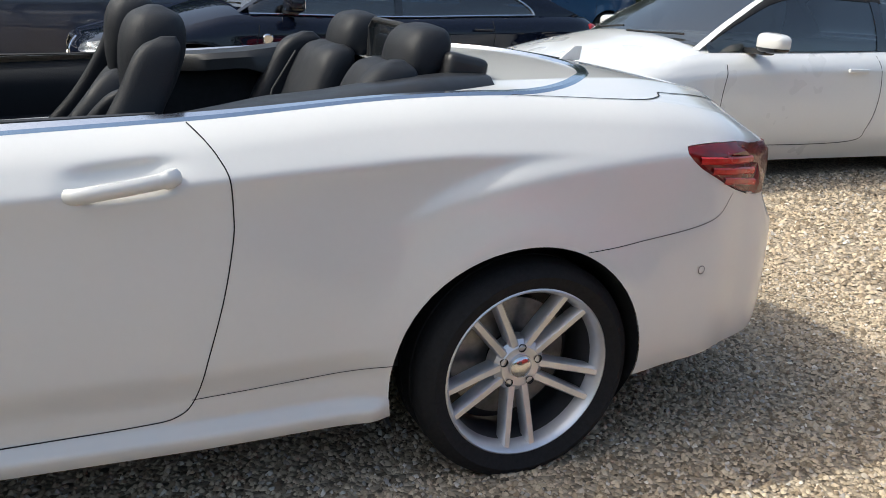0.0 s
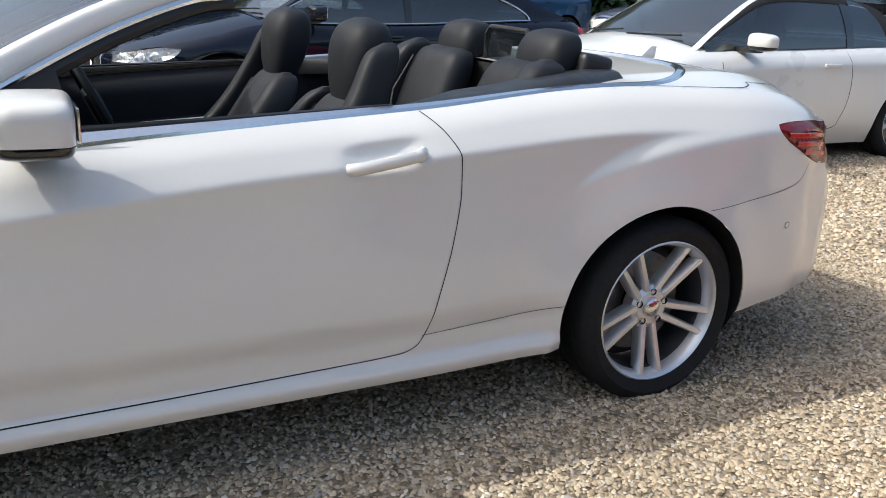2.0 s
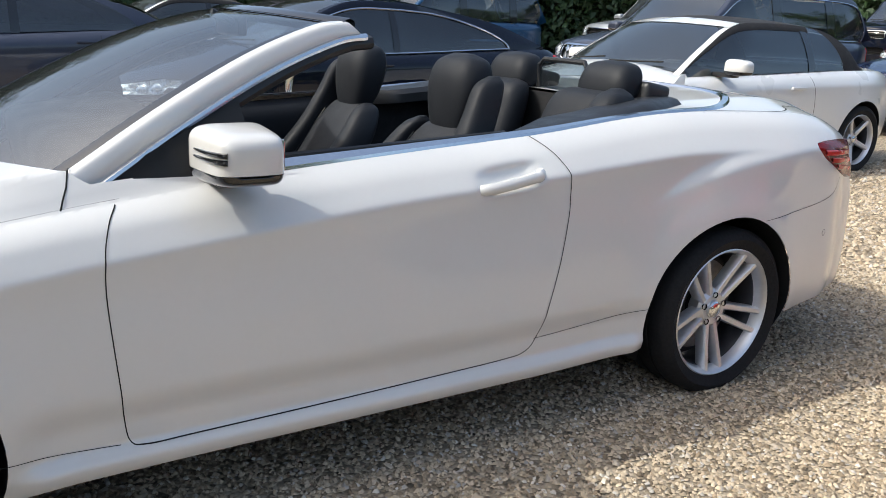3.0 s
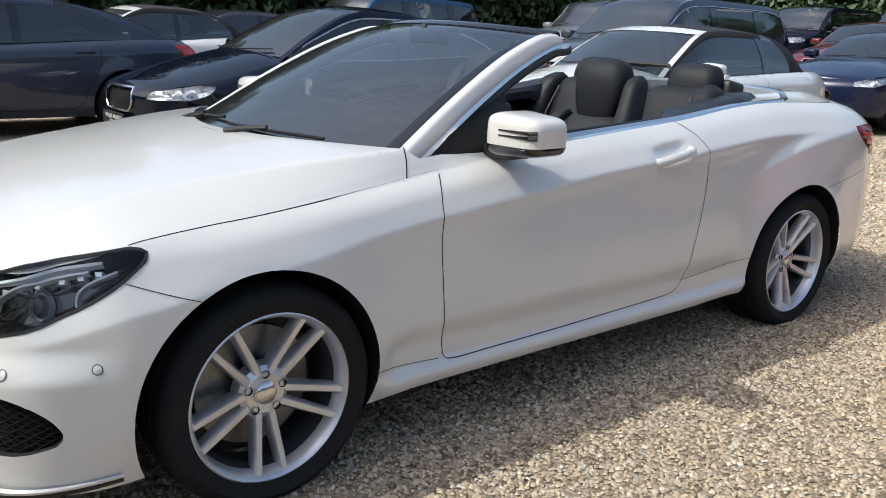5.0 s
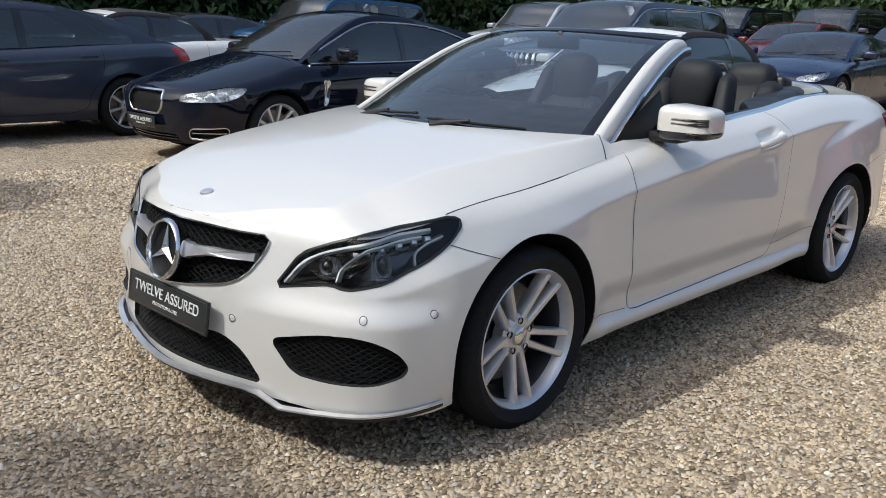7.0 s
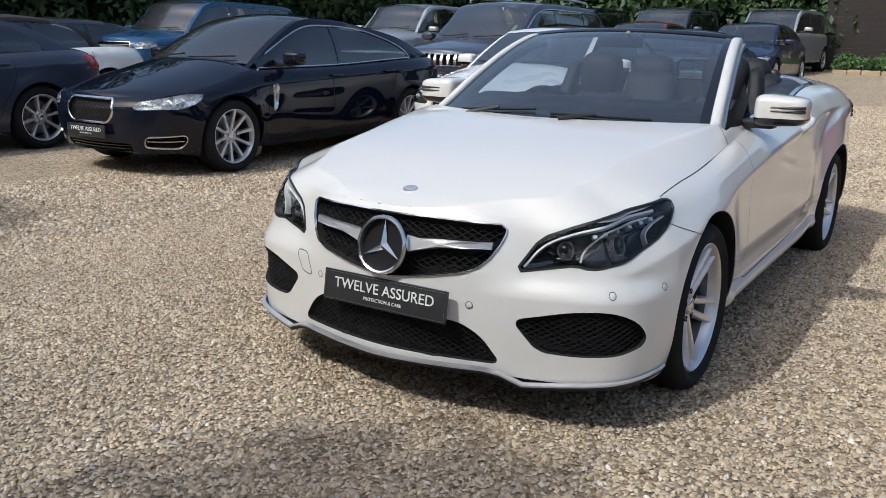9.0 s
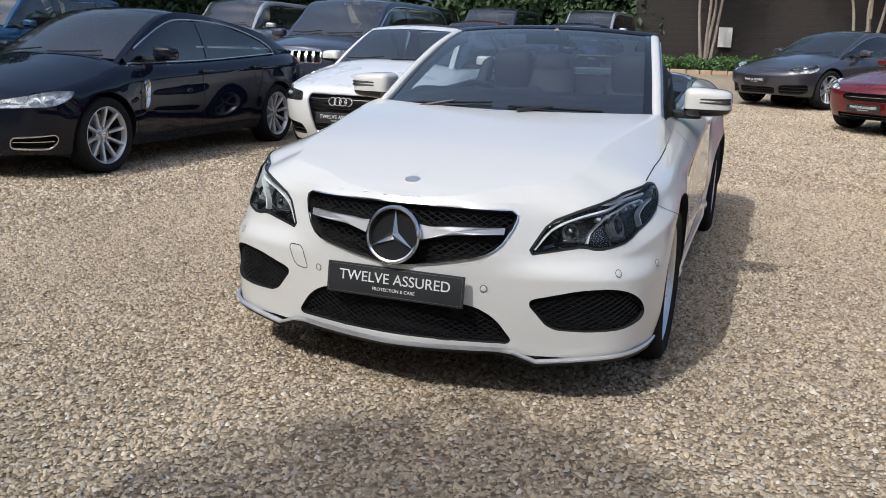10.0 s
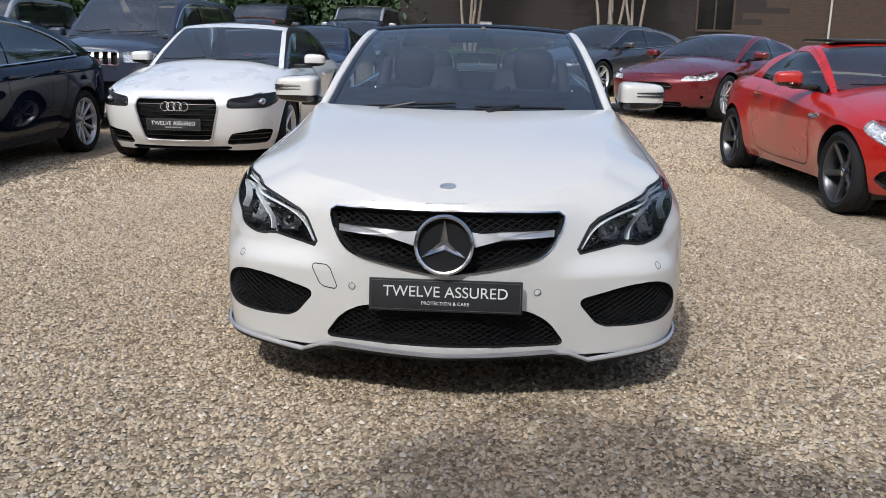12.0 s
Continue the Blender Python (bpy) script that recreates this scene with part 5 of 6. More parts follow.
        raw("tonneau_flap", v, f, TRIM, car, "black cover beside the rear seats")
    bm = bmesh.new()
    box(bm, (0.42, 1.34, 0.26), pose(0.62, 0, 0.86, 0, 8), 0.07, 4)
    box(bm, (0.2, 0.34, 0.40), pose(0.42, 0, 0.68, 0, 18), 0.03, 3)
    part("dashboard", bm, LEATHER, car, "dark grey dashboard")
    sw = new("steering_wheel")
    sw.parent = car
    sw.matrix_local = pose(0.22, -0.37, 0.86, 0, -65)
    k = np.linspace(0, math.tau, 36, endpoint=False)
    part("wheel_rim", tube(bmesh.new(), [(0.185 * math.cos(t), 0.185 * math.sin(t), 0) for t in k], 0.016, 8, True), LEATHER, sw)
    bm = bmesh.new()
    box(bm, (0.13, 0.15, 0.05), None, 0.02, 3)
    box(bm, (0.05, 0.34, 0.02), None, 0.006)
    box(bm, (0.17, 0.05, 0.02), pose(-0.09, 0, 0), 0.006)
    part("wheel_hub", bm, TRIM, sw)
    part("rear_view_mirror", tube(bmesh.new(), [screen(0.80, 0.12), screen(0.80, 0.12) + np.array((-0.07, 0, -0.03))], 0.014, 8), TRIM, car)
    bm = bmesh.new()
    box(bm, (0.03, 0.24, 0.065), pose(*(screen(0.80, 0.0) + np.array((-0.09, 0, -0.04)))), 0.014, 3)
    part("rear_view_mirror", bm, TRIM, car)
    for s in (1, -1):
        st = seat(car, SEAT[0], s * SEAT[1], SEAT[2], wing=s)
        bm = bmesh.new()
        box(bm, (0.03, 0.05, 0.06), pose(0.02, s * 0.225, -0.15, 0, -14), 0.008)
        part("belt_guide", bm, ALLOY, st, "silver seat belt guide")
    part("rear_seat_cushion", loft([(-0.86, 0, 0.54, 0.20, 0.52), (-0.86, 0, 0.58, 0.22, 0.55), (-0.86, 0, 0.68, 0.21, 0.54), (-0.87, 0, 0.71, 0.15, 0.48)]), LEATHER, car)
    for s in (1, -1):
        part("rear_backrest", loft([(-1.00, s * 0.30, 0.64, 0.08, 0.20), (-1.04, s * 0.30, 0.80, 0.085, 0.205), (-1.10, s * 0.30, 0.98, 0.08, 0.195), (-1.13, s * 0.30, 1.06, 0.065, 0.17), (-1.14, s * 0.30, 1.085, 0.02, 0.12)]), LEATHER, car, "dark grey leather rear backrest")
        part("rear_bolster", loft([(-0.95, s * 0.50, 0.66, 0.09, 0.05), (-0.97, s * 0.50, 0.80, 0.10, 0.06), (-1.04, s * 0.50, 0.98, 0.09, 0.062), (-1.08, s * 0.49, 1.07, 0.07, 0.055), (-1.10, s * 0.48, 1.105, 0.02, 0.02)]), LEATHER, car)
        part("seam", tube(bmesh.new(), [(-0.925, s * 0.42, 0.72), (-0.955, s * 0.425, 0.9), (-1.04, s * 0.42, 1.04)], 0.004, 5), STITCH, car, "pale grey seam")
        part("rear_headrest", loft([(-1.20, s * 0.31, 1.05, 0.05, 0.12), (-1.21, s * 0.31, 1.08, 0.072, 0.135), (-1.225, s * 0.31, 1.14, 0.075, 0.13), (-1.235, s * 0.31, 1.18, 0.055, 0.105), (-1.24, s * 0.31, 1.195, 0.015, 0.05)], 24), LEATHER, car, "dark grey rear headrest")
        bm = bmesh.new()
        box(bm, (0.13, 0.31, 0.11), pose(-1.31, s * 0.33, 1.065, 0, -10), 0.025, 3)
        part("roll_bar_cover", bm, TRIM, car, "black roll bar cover")
    frame_pts = [(-1.23, -0.15, 1.04), (-1.235, -0.155, 1.15), (-1.24, -0.13, 1.175), (-1.24, 0.13, 1.175), (-1.235, 0.155, 1.15), (-1.23, 0.15, 1.04)]
    wd = part("wind_deflector", tube(bmesh.new(), frame_pts, 0.011, 8), TRIM, car, "black framed wind deflector between the rear headrests")
    raw("deflector_net", [(-1.235, -0.15, 1.04), (-1.235, 0.15, 1.04), (-1.242, 0.15, 1.17), (-1.242, -0.15, 1.17)], [(0, 1, 2, 3)], TINT, wd)
    bm = bmesh.new()
    box(bm, (0.085, 0.014, 0.05), None, 0.005)
    for q in bm.verts:
        up = (q.co.z + 0.025) / 0.05
        q.co.x = q.co.x * (1 - 0.65 * up) - 0.035 * up
        q.co.y *= 1 - 0.5 * up
    bm.transform(Matrix.Translation(sh.lid(-1.93, 0) + np.array((0, 0, 0.025))))
    part("aerial_fin", bm, PEARL, car, "white shark-fin aerial")
    for xw in (p["wb"] / 2, -p["wb"] / 2):
        for s in (1, -1):
            wheel(0.322, 0.247, 0.24, 5, ALLOY, car, pose(xw, s * 0.755, 0.308, 0, 0, 0 if s > 0 else 180), True, 80)
    return car, sh


hero()

# ---- parked cars ----
def form(Lf, Lr, W, wb, R, H, xa, xt, xr, xc, zn, zs, zb, zt, low=0.2, wr=0.63, cr=None, arch=0.045):
    """Tables for a closed car's skin and roof from its main sizes."""
    c = cr or (zn - 0.10, zs - 0.13, zb - 0.10, zt - 0.12)
    p = dict(W=W, Lf=Lf, Lr=Lr, wb=wb, R=R, arch=R + arch, extra=lambda x, z: 0.06 * soft(z - 0.62, 0.12) + 0.16 * soft(0.50 - z, 0.10),
             z0=((Lf, low + 0.02), (wb / 2, low), (-wb / 2, low), (Lr, low + 0.08)),
             z1=((Lf, zn), (Lf - 0.22, zn + 0.015), (wb / 2 + 0.1, zn + (zs - zn) * 0.55), (xa, zs), (0, zb), (xc, zt), (Lr + 0.3, zt - 0.02), (Lr, zt - 0.14)),
             zc=((Lf, zn + 0.005), (Lf - 0.2, zn + 0.06), (wb / 2, zn + (zs - zn) * 0.6 + 0.12), (xa, zs + 0.10), (xc, zt + 0.04), (Lr + 0.3, zt + 0.02), (Lr, zt - 0.13)),
             crease=((Lf, c[0]), (wb / 2, (c[0] + c[1]) / 2 + 0.06), (xa, c[1]), (0, c[2]), (xc, c[3]), (Lr, c[3] - 0.1)),
             slope=((Lf, 0.45), (wb / 2, 0.55), (-wb / 2, 0.6), (Lr, 0.45)))
    yr = W * wr
    rail = [(xa, W * 0.80, zs + 0.02), ((xa * 0.55 + xt * 0.45), W * 0.73, zs + (H - 0.06 - zs) * 0.55), (xt, yr + 0.02, H - 0.06), ((xt + xr) / 2, yr, H - 0.035), (xr, yr, H - 0.075),
            (xr * 0.45 + xc * 0.55, W * 0.72, zt + (H - 0.06 - zt) * 0.62), (xc, W * 0.78, zt + 0.02)]
    return p, dict(rail=rail, front=0.335, rear=0.66, glass=0.90, posts=(0.5,), arc=(0.62, 0.86))


def oval(Y0, y1, z0, z1, n=14):
    return [("y", Y0 + (y1 - Y0) * (0.5 + 0.5 * math.cos(t)), (z0 + z1) / 2 + (z1 - z0) / 2 * math.sin(t)) for t in np.linspace(0, math.tau, n, endpoint=False)]


def slot(yl, zb, zt, top=None):
    """A symmetric opening at the nose."""
    top = top or yl
    return [("y", -top, zt), ("y", -yl, zb), ("y", yl, zb), ("y", top, zt)]


def spot(x, y, turn):
    return pose(x, y, float(lift(x, y)), 0, 0, turn)


DOOR4 = lambda xf, xm, xb, zt: [[(xf, zt - 0.08), (xf + 0.04, 0.6), (xf + 0.02, 0.3), (xm, 0.28)], [(xm, zt), (xm - 0.02, 0.6), (xm, 0.28)], [(xm, 0.28), (xb + 0.25, 0.3), (xb + 0.10, 0.5), (xb - 0.05, 0.75), (xb - 0.06, zt + 0.02)]]
DOOR2 = lambda xf, xb, zt: [[(xf, zt - 0.08), (xf + 0.04, 0.6), (xf + 0.02, 0.32), (xf - 0.3, 0.28), (xb + 0.2, 0.29), (xb + 0.05, 0.4), (xb, 0.65), (xb + 0.03, zt)]]

# black saloon beside the convertible
p, g = form(2.385, -2.575, 0.925, 2.909, 0.335, 1.46, 1.08, 0.22, -0.72, -2.05, 0.70, 0.93, 0.945, 1.02)
black_saloon, _ = closed_car("saloon_car", spot(2.64, 5.17, 180.6), p, BLACK, g, "gloss black four-door saloon with chrome window trim, parked on gravel",
    dict(rim=0.252, n=10, mat=ALLOY), [
        ("headlight", [("y", 0.50, 0.60), ("y", 0.53, 0.665), ("x", 1.98, 0.735), ("x", 1.78, 0.735), ("x", 1.86, 0.66), ("x", 2.0, 0.61)], dict(bulbs=((-0.06, -0.01), (0.07, 0.0)), r=0.055)),
        ("grille", [("y", -0.30, 0.685), ("y", -0.31, 0.55), ("y", -0.24, 0.475), ("y", 0.24, 0.475), ("y", 0.31, 0.55), ("y", 0.30, 0.685)], dict(full=1, mesh=1, rim=0.022)),
        ("intake", slot(0.45, 0.215, 0.30), dict(full=1, bars=2)),
        ("intake", [("y", 0.58, 0.27), ("y", 0.60, 0.36), ("x", 1.98, 0.38), ("x", 1.96, 0.33), ("x", 2.02, 0.26)], dict(bars=1, rim=0.016, bar_mat=CHROME)),
        ("vent", [("x", 0.93, 0.80), ("x", 0.84, 0.80), ("x", 0.88, 0.55), ("x", 0.93, 0.53)], dict()),
        ("tail_light", [("x", -2.18, 0.97), ("x", -2.17, 0.90), ("x", -2.42, 0.82), ("y", 0.0, 0.0)][:3] + [("x", -2.50, 0.84), ("x", -2.50, 0.94)], dict())],
    mirror_at=(0.68, 0.97, 1.04), handles=((-0.05, 0.86), (-1.0, 0.89)), shut=DOOR4(0.95, 0.02, -1.05, 0.94), seats=CREAM, nose_plate=(2.385, 0, 0.40), cols=130, rows=34)

# white convertible with its soft top up
p, g = form(2.285, -2.34, 0.918, 2.751, 0.325, 1.395, 0.98, 0.20, -0.98, -1.50, 0.69, 0.90, 0.925, 0.965, 0.15)
g.update(roof_label="black canvas soft top", soft=True, glass=0.80, rear_pane=True, posts=(0.58,), arc=(0.60, 0.76))
white_cabrio, _ = closed_car("soft_top_car", spot(5.235, 2.88, 180), p, WHITE, g, "white convertible with its black canvas roof closed, parked on gravel",
    dict(rim=0.240, n=5, mat=ALLOY), [
        ("headlight", [("y", 0.47, 0.575), ("y", 0.49, 0.665), ("x", 2.0, 0.705), ("x", 1.74, 0.72), ("x", 1.76, 0.63), ("x", 1.96, 0.575)], dict(dark=1, bulbs=((0.05, 0.0),), r=0.04)),
        ("grille", [("y", -0.39, 0.665), ("y", -0.40, 0.58), ("y", -0.33, 0.265), ("y", 0.33, 0.265), ("y", 0.40, 0.58), ("y", 0.39, 0.665)], dict(full=1, bars=7, rim=0.020, rim_mat=ALLOY)),
        ("intake", [("y", 0.47, 0.225), ("y", 0.51, 0.335), ("x", 1.99, 0.375), ("x", 1.84, 0.36), ("x", 1.86, 0.235)], dict(bars=2)),
        ("intake", slot(0.52, 0.175, 0.21), dict(full=1)),
        ("tail_light", [("x", -1.95, 0.86), ("x", -2.0, 0.76), ("x", -2.25, 0.74), ("x", -2.27, 0.86)], dict())],
    roof=FABRIC, mirror_at=(0.55, 0.985, 1.0), handles=((-0.35, 0.82),), shut=DOOR2(0.82, -0.62, 0.92), nose_plate=(2.30, 0, 0.425), chrome=False, cols=130, rows=34)
for k in range(4):
    bm = tube(bmesh.new(), [(0.040 * math.cos(t), 0.040 * math.sin(t), 0) for t in np.linspace(0, math.tau, 24, endpoint=False)], 0.006, 6, True)
    bm.transform(pose(2.262, -0.090 + 0.06 * k, 0.59, 0, 78, 0))
    part("badge_ring", bm, CHROME, white_cabrio, "chrome badge ring")

# dark four-wheel-drive car behind the saloon
p, g = form(2.35, -2.47, 0.955, 2.915, 0.37, 1.76, 1.15, 0.35, -1.75, -2.25, 0.99, 1.10, 1.12, 1.14, 0.33, 0.68)
g.update(posts=(0.42, 0.58), arc=(0.76, 0.90))
jeep, _ = closed_car("four_wheel_drive_car", spot(8.15, 5.15, 180), p, SLATE, g, "dark blue-grey four-wheel-drive car with a chrome slotted grille",
    dict(rim=0.24, n=5, mat=ALLOY), [
        ("headlight", [("y", 0.52, 0.83), ("y", 0.52, 0.97), ("x", 2.0, 1.0), ("x", 1.93, 0.94), ("x", 2.0, 0.84)], dict(bulbs=((-0.06, 0), (0.07, 0)), r=0.05)),
        ("grille", slot(0.47, 0.80, 0.975), dict(full=1, posts=8, rim=0.03)),
        ("intake", slot(0.50, 0.45, 0.60), dict(full=1, bars=2)),
        ("tail_light", [("x", -2.15, 1.06), ("x", -2.12, 0.88), ("x", -2.38, 0.88), ("x", -2.40, 1.06)], dict())],
    mirror_at=(0.85, 1.02, 1.20), handles=((0.0, 1.0), (-1.0, 1.02)), shut=DOOR4(1.0, 0.05, -1.1, 1.1), nose_plate=(2.36, 0, 0.66))
for s in (1, -1):
    path = catmull([(0.3, s * 0.60, 1.74), (0.2, s * 0.60, 1.80), (-0.6, s * 0.60, 1.83), (-1.5, s * 0.60, 1.80), (-1.6, s * 0.60, 1.74)], 6)
    part("roof_rail", tube(bmesh.new(), path, 0.018, 8), ALLOY, jeep, "silver roof rail")

# blue-grey saloon in the row behind
p, g = form(2.32, -2.60, 0.93, 2.97, 0.335, 1.47, 1.02, 0.20, -1.0, -2.0, 0.72, 0.93, 0.95, 1.04)
slate_saloon, _ = closed_car("saloon_car", spot(-0.42, 7.92, 180), p, SLATE, g, "dark blue-grey metallic four-door saloon",
    dict(rim=0.25, n=8, mat=ALLOY), [
        ("headlight", [("y", 0.50, 0.62), ("y", 0.52, 0.70), ("x", 1.8, 0.75), ("x", 1.75, 0.70), ("x", 1.95, 0.62)], dict()),
        ("grille", slot(0.26, 0.50, 0.69), dict(full=1, posts=9, rim=0.02)),
        ("tail_light", [("x", -2.10, 0.99), ("x", -2.22, 0.84), ("x", -2.52, 0.84), ("x", -2.54, 0.98)], dict())],
    mirror_at=(0.62, 0.97, 1.03), handles=((-0.1, 0.86), (-1.05, 0.90)), shut=DOOR4(0.9, -0.05, -1.15, 0.95), chrome=False)

# navy sports car behind the soft top car
p, g = form(2.25, -2.50, 0.945, 2.62, 0.34, 1.33, 0.72, -0.05, -0.75, -1.75, 0.68, 0.87, 0.90, 0.98)
closed_car("sports_car", spot(11.25, 3.30, 180), p, NAVY, g, "dark navy two-door sports car with silver wheels",
    dict(rim=0.255, n=5, mat=ALLOY, twin=True), [
        ("headlight", [("y", 0.56, 0.60), ("y", 0.58, 0.66), ("x", 1.85, 0.74), ("x", 1.65, 0.75), ("x", 1.78, 0.66), ("x", 1.95, 0.60)], dict()),
        ("grille", [("y", -0.34, 0.46), ("y", -0.28, 0.54), ("y", 0.28, 0.54), ("y", 0.34, 0.46), ("y", 0.28, 0.39), ("y", -0.28, 0.39)], dict(full=1, mesh=1, rim=0.014)),
        ("intake", slot(0.5, 0.22, 0.30), dict(full=1, bars=1))],
    mirror_at=(0.42, 0.98, 0.98), handles=((-0.55, 0.80),), shut=DOOR2(0.72, -0.78, 0.9), nose_plate=(2.27, 0, 0.34), chrome=False)

# grey four-door fastback
p, g = form(2.40, -2.57, 0.955, 2.92, 0.345, 1.42, 1.05, 0.15, -0.95, -2.15, 0.66, 0.88, 0.92, 1.02)
closed_car("fastback_car", spot(14.3, -2.40, 140), p, GREY, g, "grey metallic four-door fastback car",
    dict(rim=0.255, n=5, mat=ALLOY, twin=True), [
        ("headlight", [("y", 0.60, 0.62), ("y", 0.62, 0.70), ("x", 1.90, 0.78), ("x", 1.72, 0.78), ("x", 1.80, 0.68), ("x", 1.98, 0.62)], dict(r=0.06)),
        ("intake", slot(0.40, 0.24, 0.36), dict(full=1, bars=2)),
        ("intake", [("y", 0.48, 0.24), ("y", 0.48, 0.40), ("x", 2.0, 0.42), ("x", 1.95, 0.30), ("x", 2.05, 0.24)], dict(bars=2))],
    mirror_at=(0.62, 0.99, 1.0), handles=((-0.1, 0.82), (-1.0, 0.85)), shut=DOOR4(0.95, 0.0, -1.0, 0.92), nose_plate=(2.41, 0, 0.47))

# dark red coupe
p, g = form(2.26, -2.52, 0.94, 2.752, 0.345, 1.32, 0.78, -0.05, -0.75, -1.75, 0.66, 0.86, 0.90, 0.97)
g.update(glass=0.78)
closed_car("coupe_car", spot(10.42, -3.87, 140), p, MAROON, g, "dark red two-door coupe with clear oval headlights",
    dict(rim=0.255, n=10, mat=ALLOY), [
        ("headlight", [("y", 0.50, 0.60), ("y", 0.55, 0.66), ("x", 1.86, 0.74), ("x", 1.64, 0.75), ("x", 1.70, 0.68), ("x", 1.95, 0.60)], dict(bulbs=((-0.05, 0.0), (0.07, 0.01)), r=0.045)),
        ("grille", [("y", -0.42, 0.50), ("y", -0.34, 0.57), ("y", 0.34, 0.57), ("y", 0.42, 0.50), ("y", 0.34, 0.45), ("y", -0.34, 0.45)], dict(full=1, mesh=1, bars=1, bar_mat=CHROME, rim=0.012, rim_mat=MAROON)),
        ("intake", slot(0.55, 0.20, 0.28), dict(full=1, bars=1)),
        ("intake", [("x", 2.0, 0.33), ("x", 1.94, 0.33), ("x", 1.94, 0.39), ("x", 2.0, 0.39)], dict())],
    mirror_at=(0.45, 0.98, 0.98), handles=((-0.55, 0.80),), shut=DOOR2(0.74, -0.78, 0.9), nose_plate=(2.27, 0, 0.36), chrome=False)

# red roadster with folding roof up
p, g = form(2.02, -2.08, 0.893, 2.43, 0.318, 1.30, 0.62, -0.05, -0.55, -1.18, 0.67, 0.87, 0.90, 0.955)
g.update(glass=0.76, arc=(0.58, 0.80), posts=(), roof_label="red folding hard top")
roadster, _ = closed_car("roadster_car", spot(3.08, -3.56, 184.7), p, RED, g, "bright red two-seat roadster with a closed hard roof",
    dict(rim=0.24, n=5, mat=GUN), [
        ("headlight", [("y", 0.46, 0.55), ("y", 0.50, 0.67), ("x", 1.70, 0.74), ("x", 1.48, 0.75), ("x", 1.50, 0.66), ("x", 1.72, 0.56)], dict(bulbs=((-0.05, 0.0), (0.07, 0.0)), r=0.05)),
        ("grille", [("y", -0.36, 0.66), ("y", -0.30, 0.50), ("y", 0.30, 0.50), ("y", 0.36, 0.66)], dict(full=1, bars=2, rim=0.014)),
        ("intake", slot(0.45, 0.21, 0.34), dict(full=1, mesh=1)),
        ("intake", [("y", 0.55, 0.24), ("y", 0.55, 0.38), ("x", 1.70, 0.40), ("x", 1.62, 0.32), ("x", 1.72, 0.24)], dict(mesh=1)),
        ("vent", [("x", 0.80, 0.735), ("x", 0.60, 0.725), ("x", 0.60, 0.685), ("x", 0.78, 0.69)], dict()),
        ("tail_light", [("x", -1.66, 0.90), ("x", -1.78, 0.70), ("x", -1.98, 0.70), ("x", -2.0, 0.88)], dict())],
    mirror_at=(0.36, 0.98, 0.99), handles=((-0.52, 0.83),), shut=DOOR2(0.58, -0.66, 0.9), chrome=False, cols=130, rows=34)
bm = bmesh.new()
box(bm, (0.62, 0.92, 0.03), pose(-0.34, 0, 1.315), 0.012)
part("roof_panel", bm, GLOSS, roadster, "black glass roof panel")

# cars further back
SUV = form(2.45, -2.50, 0.985, 2.92, 0.375, 1.80, 1.20, 0.45, -1.95, -2.35, 1.02, 1.12, 1.14, 1.16, 0.32, 0.70)
SUV[1].update(posts=(0.42, 0.58), arc=(0.76, 0.90))
SUV_FRONT = [("headlight", [("y", 0.58, 0.86), ("y", 0.58, 0.98), ("x", 2.12, 1.0), ("x", 2.02, 0.95), ("x", 2.1, 0.87)], dict(bulbs=((-0.05, 0), (0.07, 0)), r=0.05)),
             ("grille", slot(0.52, 0.82, 0.98), dict(full=1, bars=3, rim=0.02)), ("intake", slot(0.55, 0.45, 0.62), dict(full=1, bars=2))]


def far_suv(x, y, turn, paint, label, name="suv_car"):
    return closed_car(name, spot(x, y, turn), SUV[0], paint, SUV[1], label, dict(rim=0.25, n=5, mat=ALLOY), SUV_FRONT, mirror_at=(0.9, 1.05, 1.22), handles=((0.0, 1.0), (-1.0, 1.02)), shut=DOOR4(1.05, 0.05, -1.1, 1.12), chrome=False, cols=60, rows=20)


def far_car(x, y, turn, paint, label, roof=None, soft_top=False, name="saloon_car"):
    q, h = form(2.32, -2.45, 0.92, 2.80, 0.335, 1.44, 1.0, 0.2, -0.8 if soft_top else -1.0, -1.4 if soft_top else -1.95, 0.71, 0.92, 0.94, 1.01)
    if soft_top:
        h.update(soft=True, glass=0.8, roof_label="black canvas soft top")
    return closed_car(name, spot(x, y, turn), q, paint, h, label, dict(rim=0.245, n=8, mat=ALLOY),
                      [("headlight", [("y", 0.52, 0.61), ("y", 0.54, 0.69), ("x", 1.85, 0.74), ("x", 1.78, 0.69), ("x", 1.95, 0.62)], dict()), ("grille", slot(0.34, 0.48, 0.68), dict(full=1, bars=4, rim=0.016)), ("intake", slot(0.5, 0.22, 0.34), dict(full=1, bars=1))],
                      roof=roof, mirror_at=(0.6, 0.97, 1.02), handles=((-0.2, 0.85),), shut=DOOR4(0.9, -0.05, -1.1, 0.93), chrome=False, cols=60, rows=20)


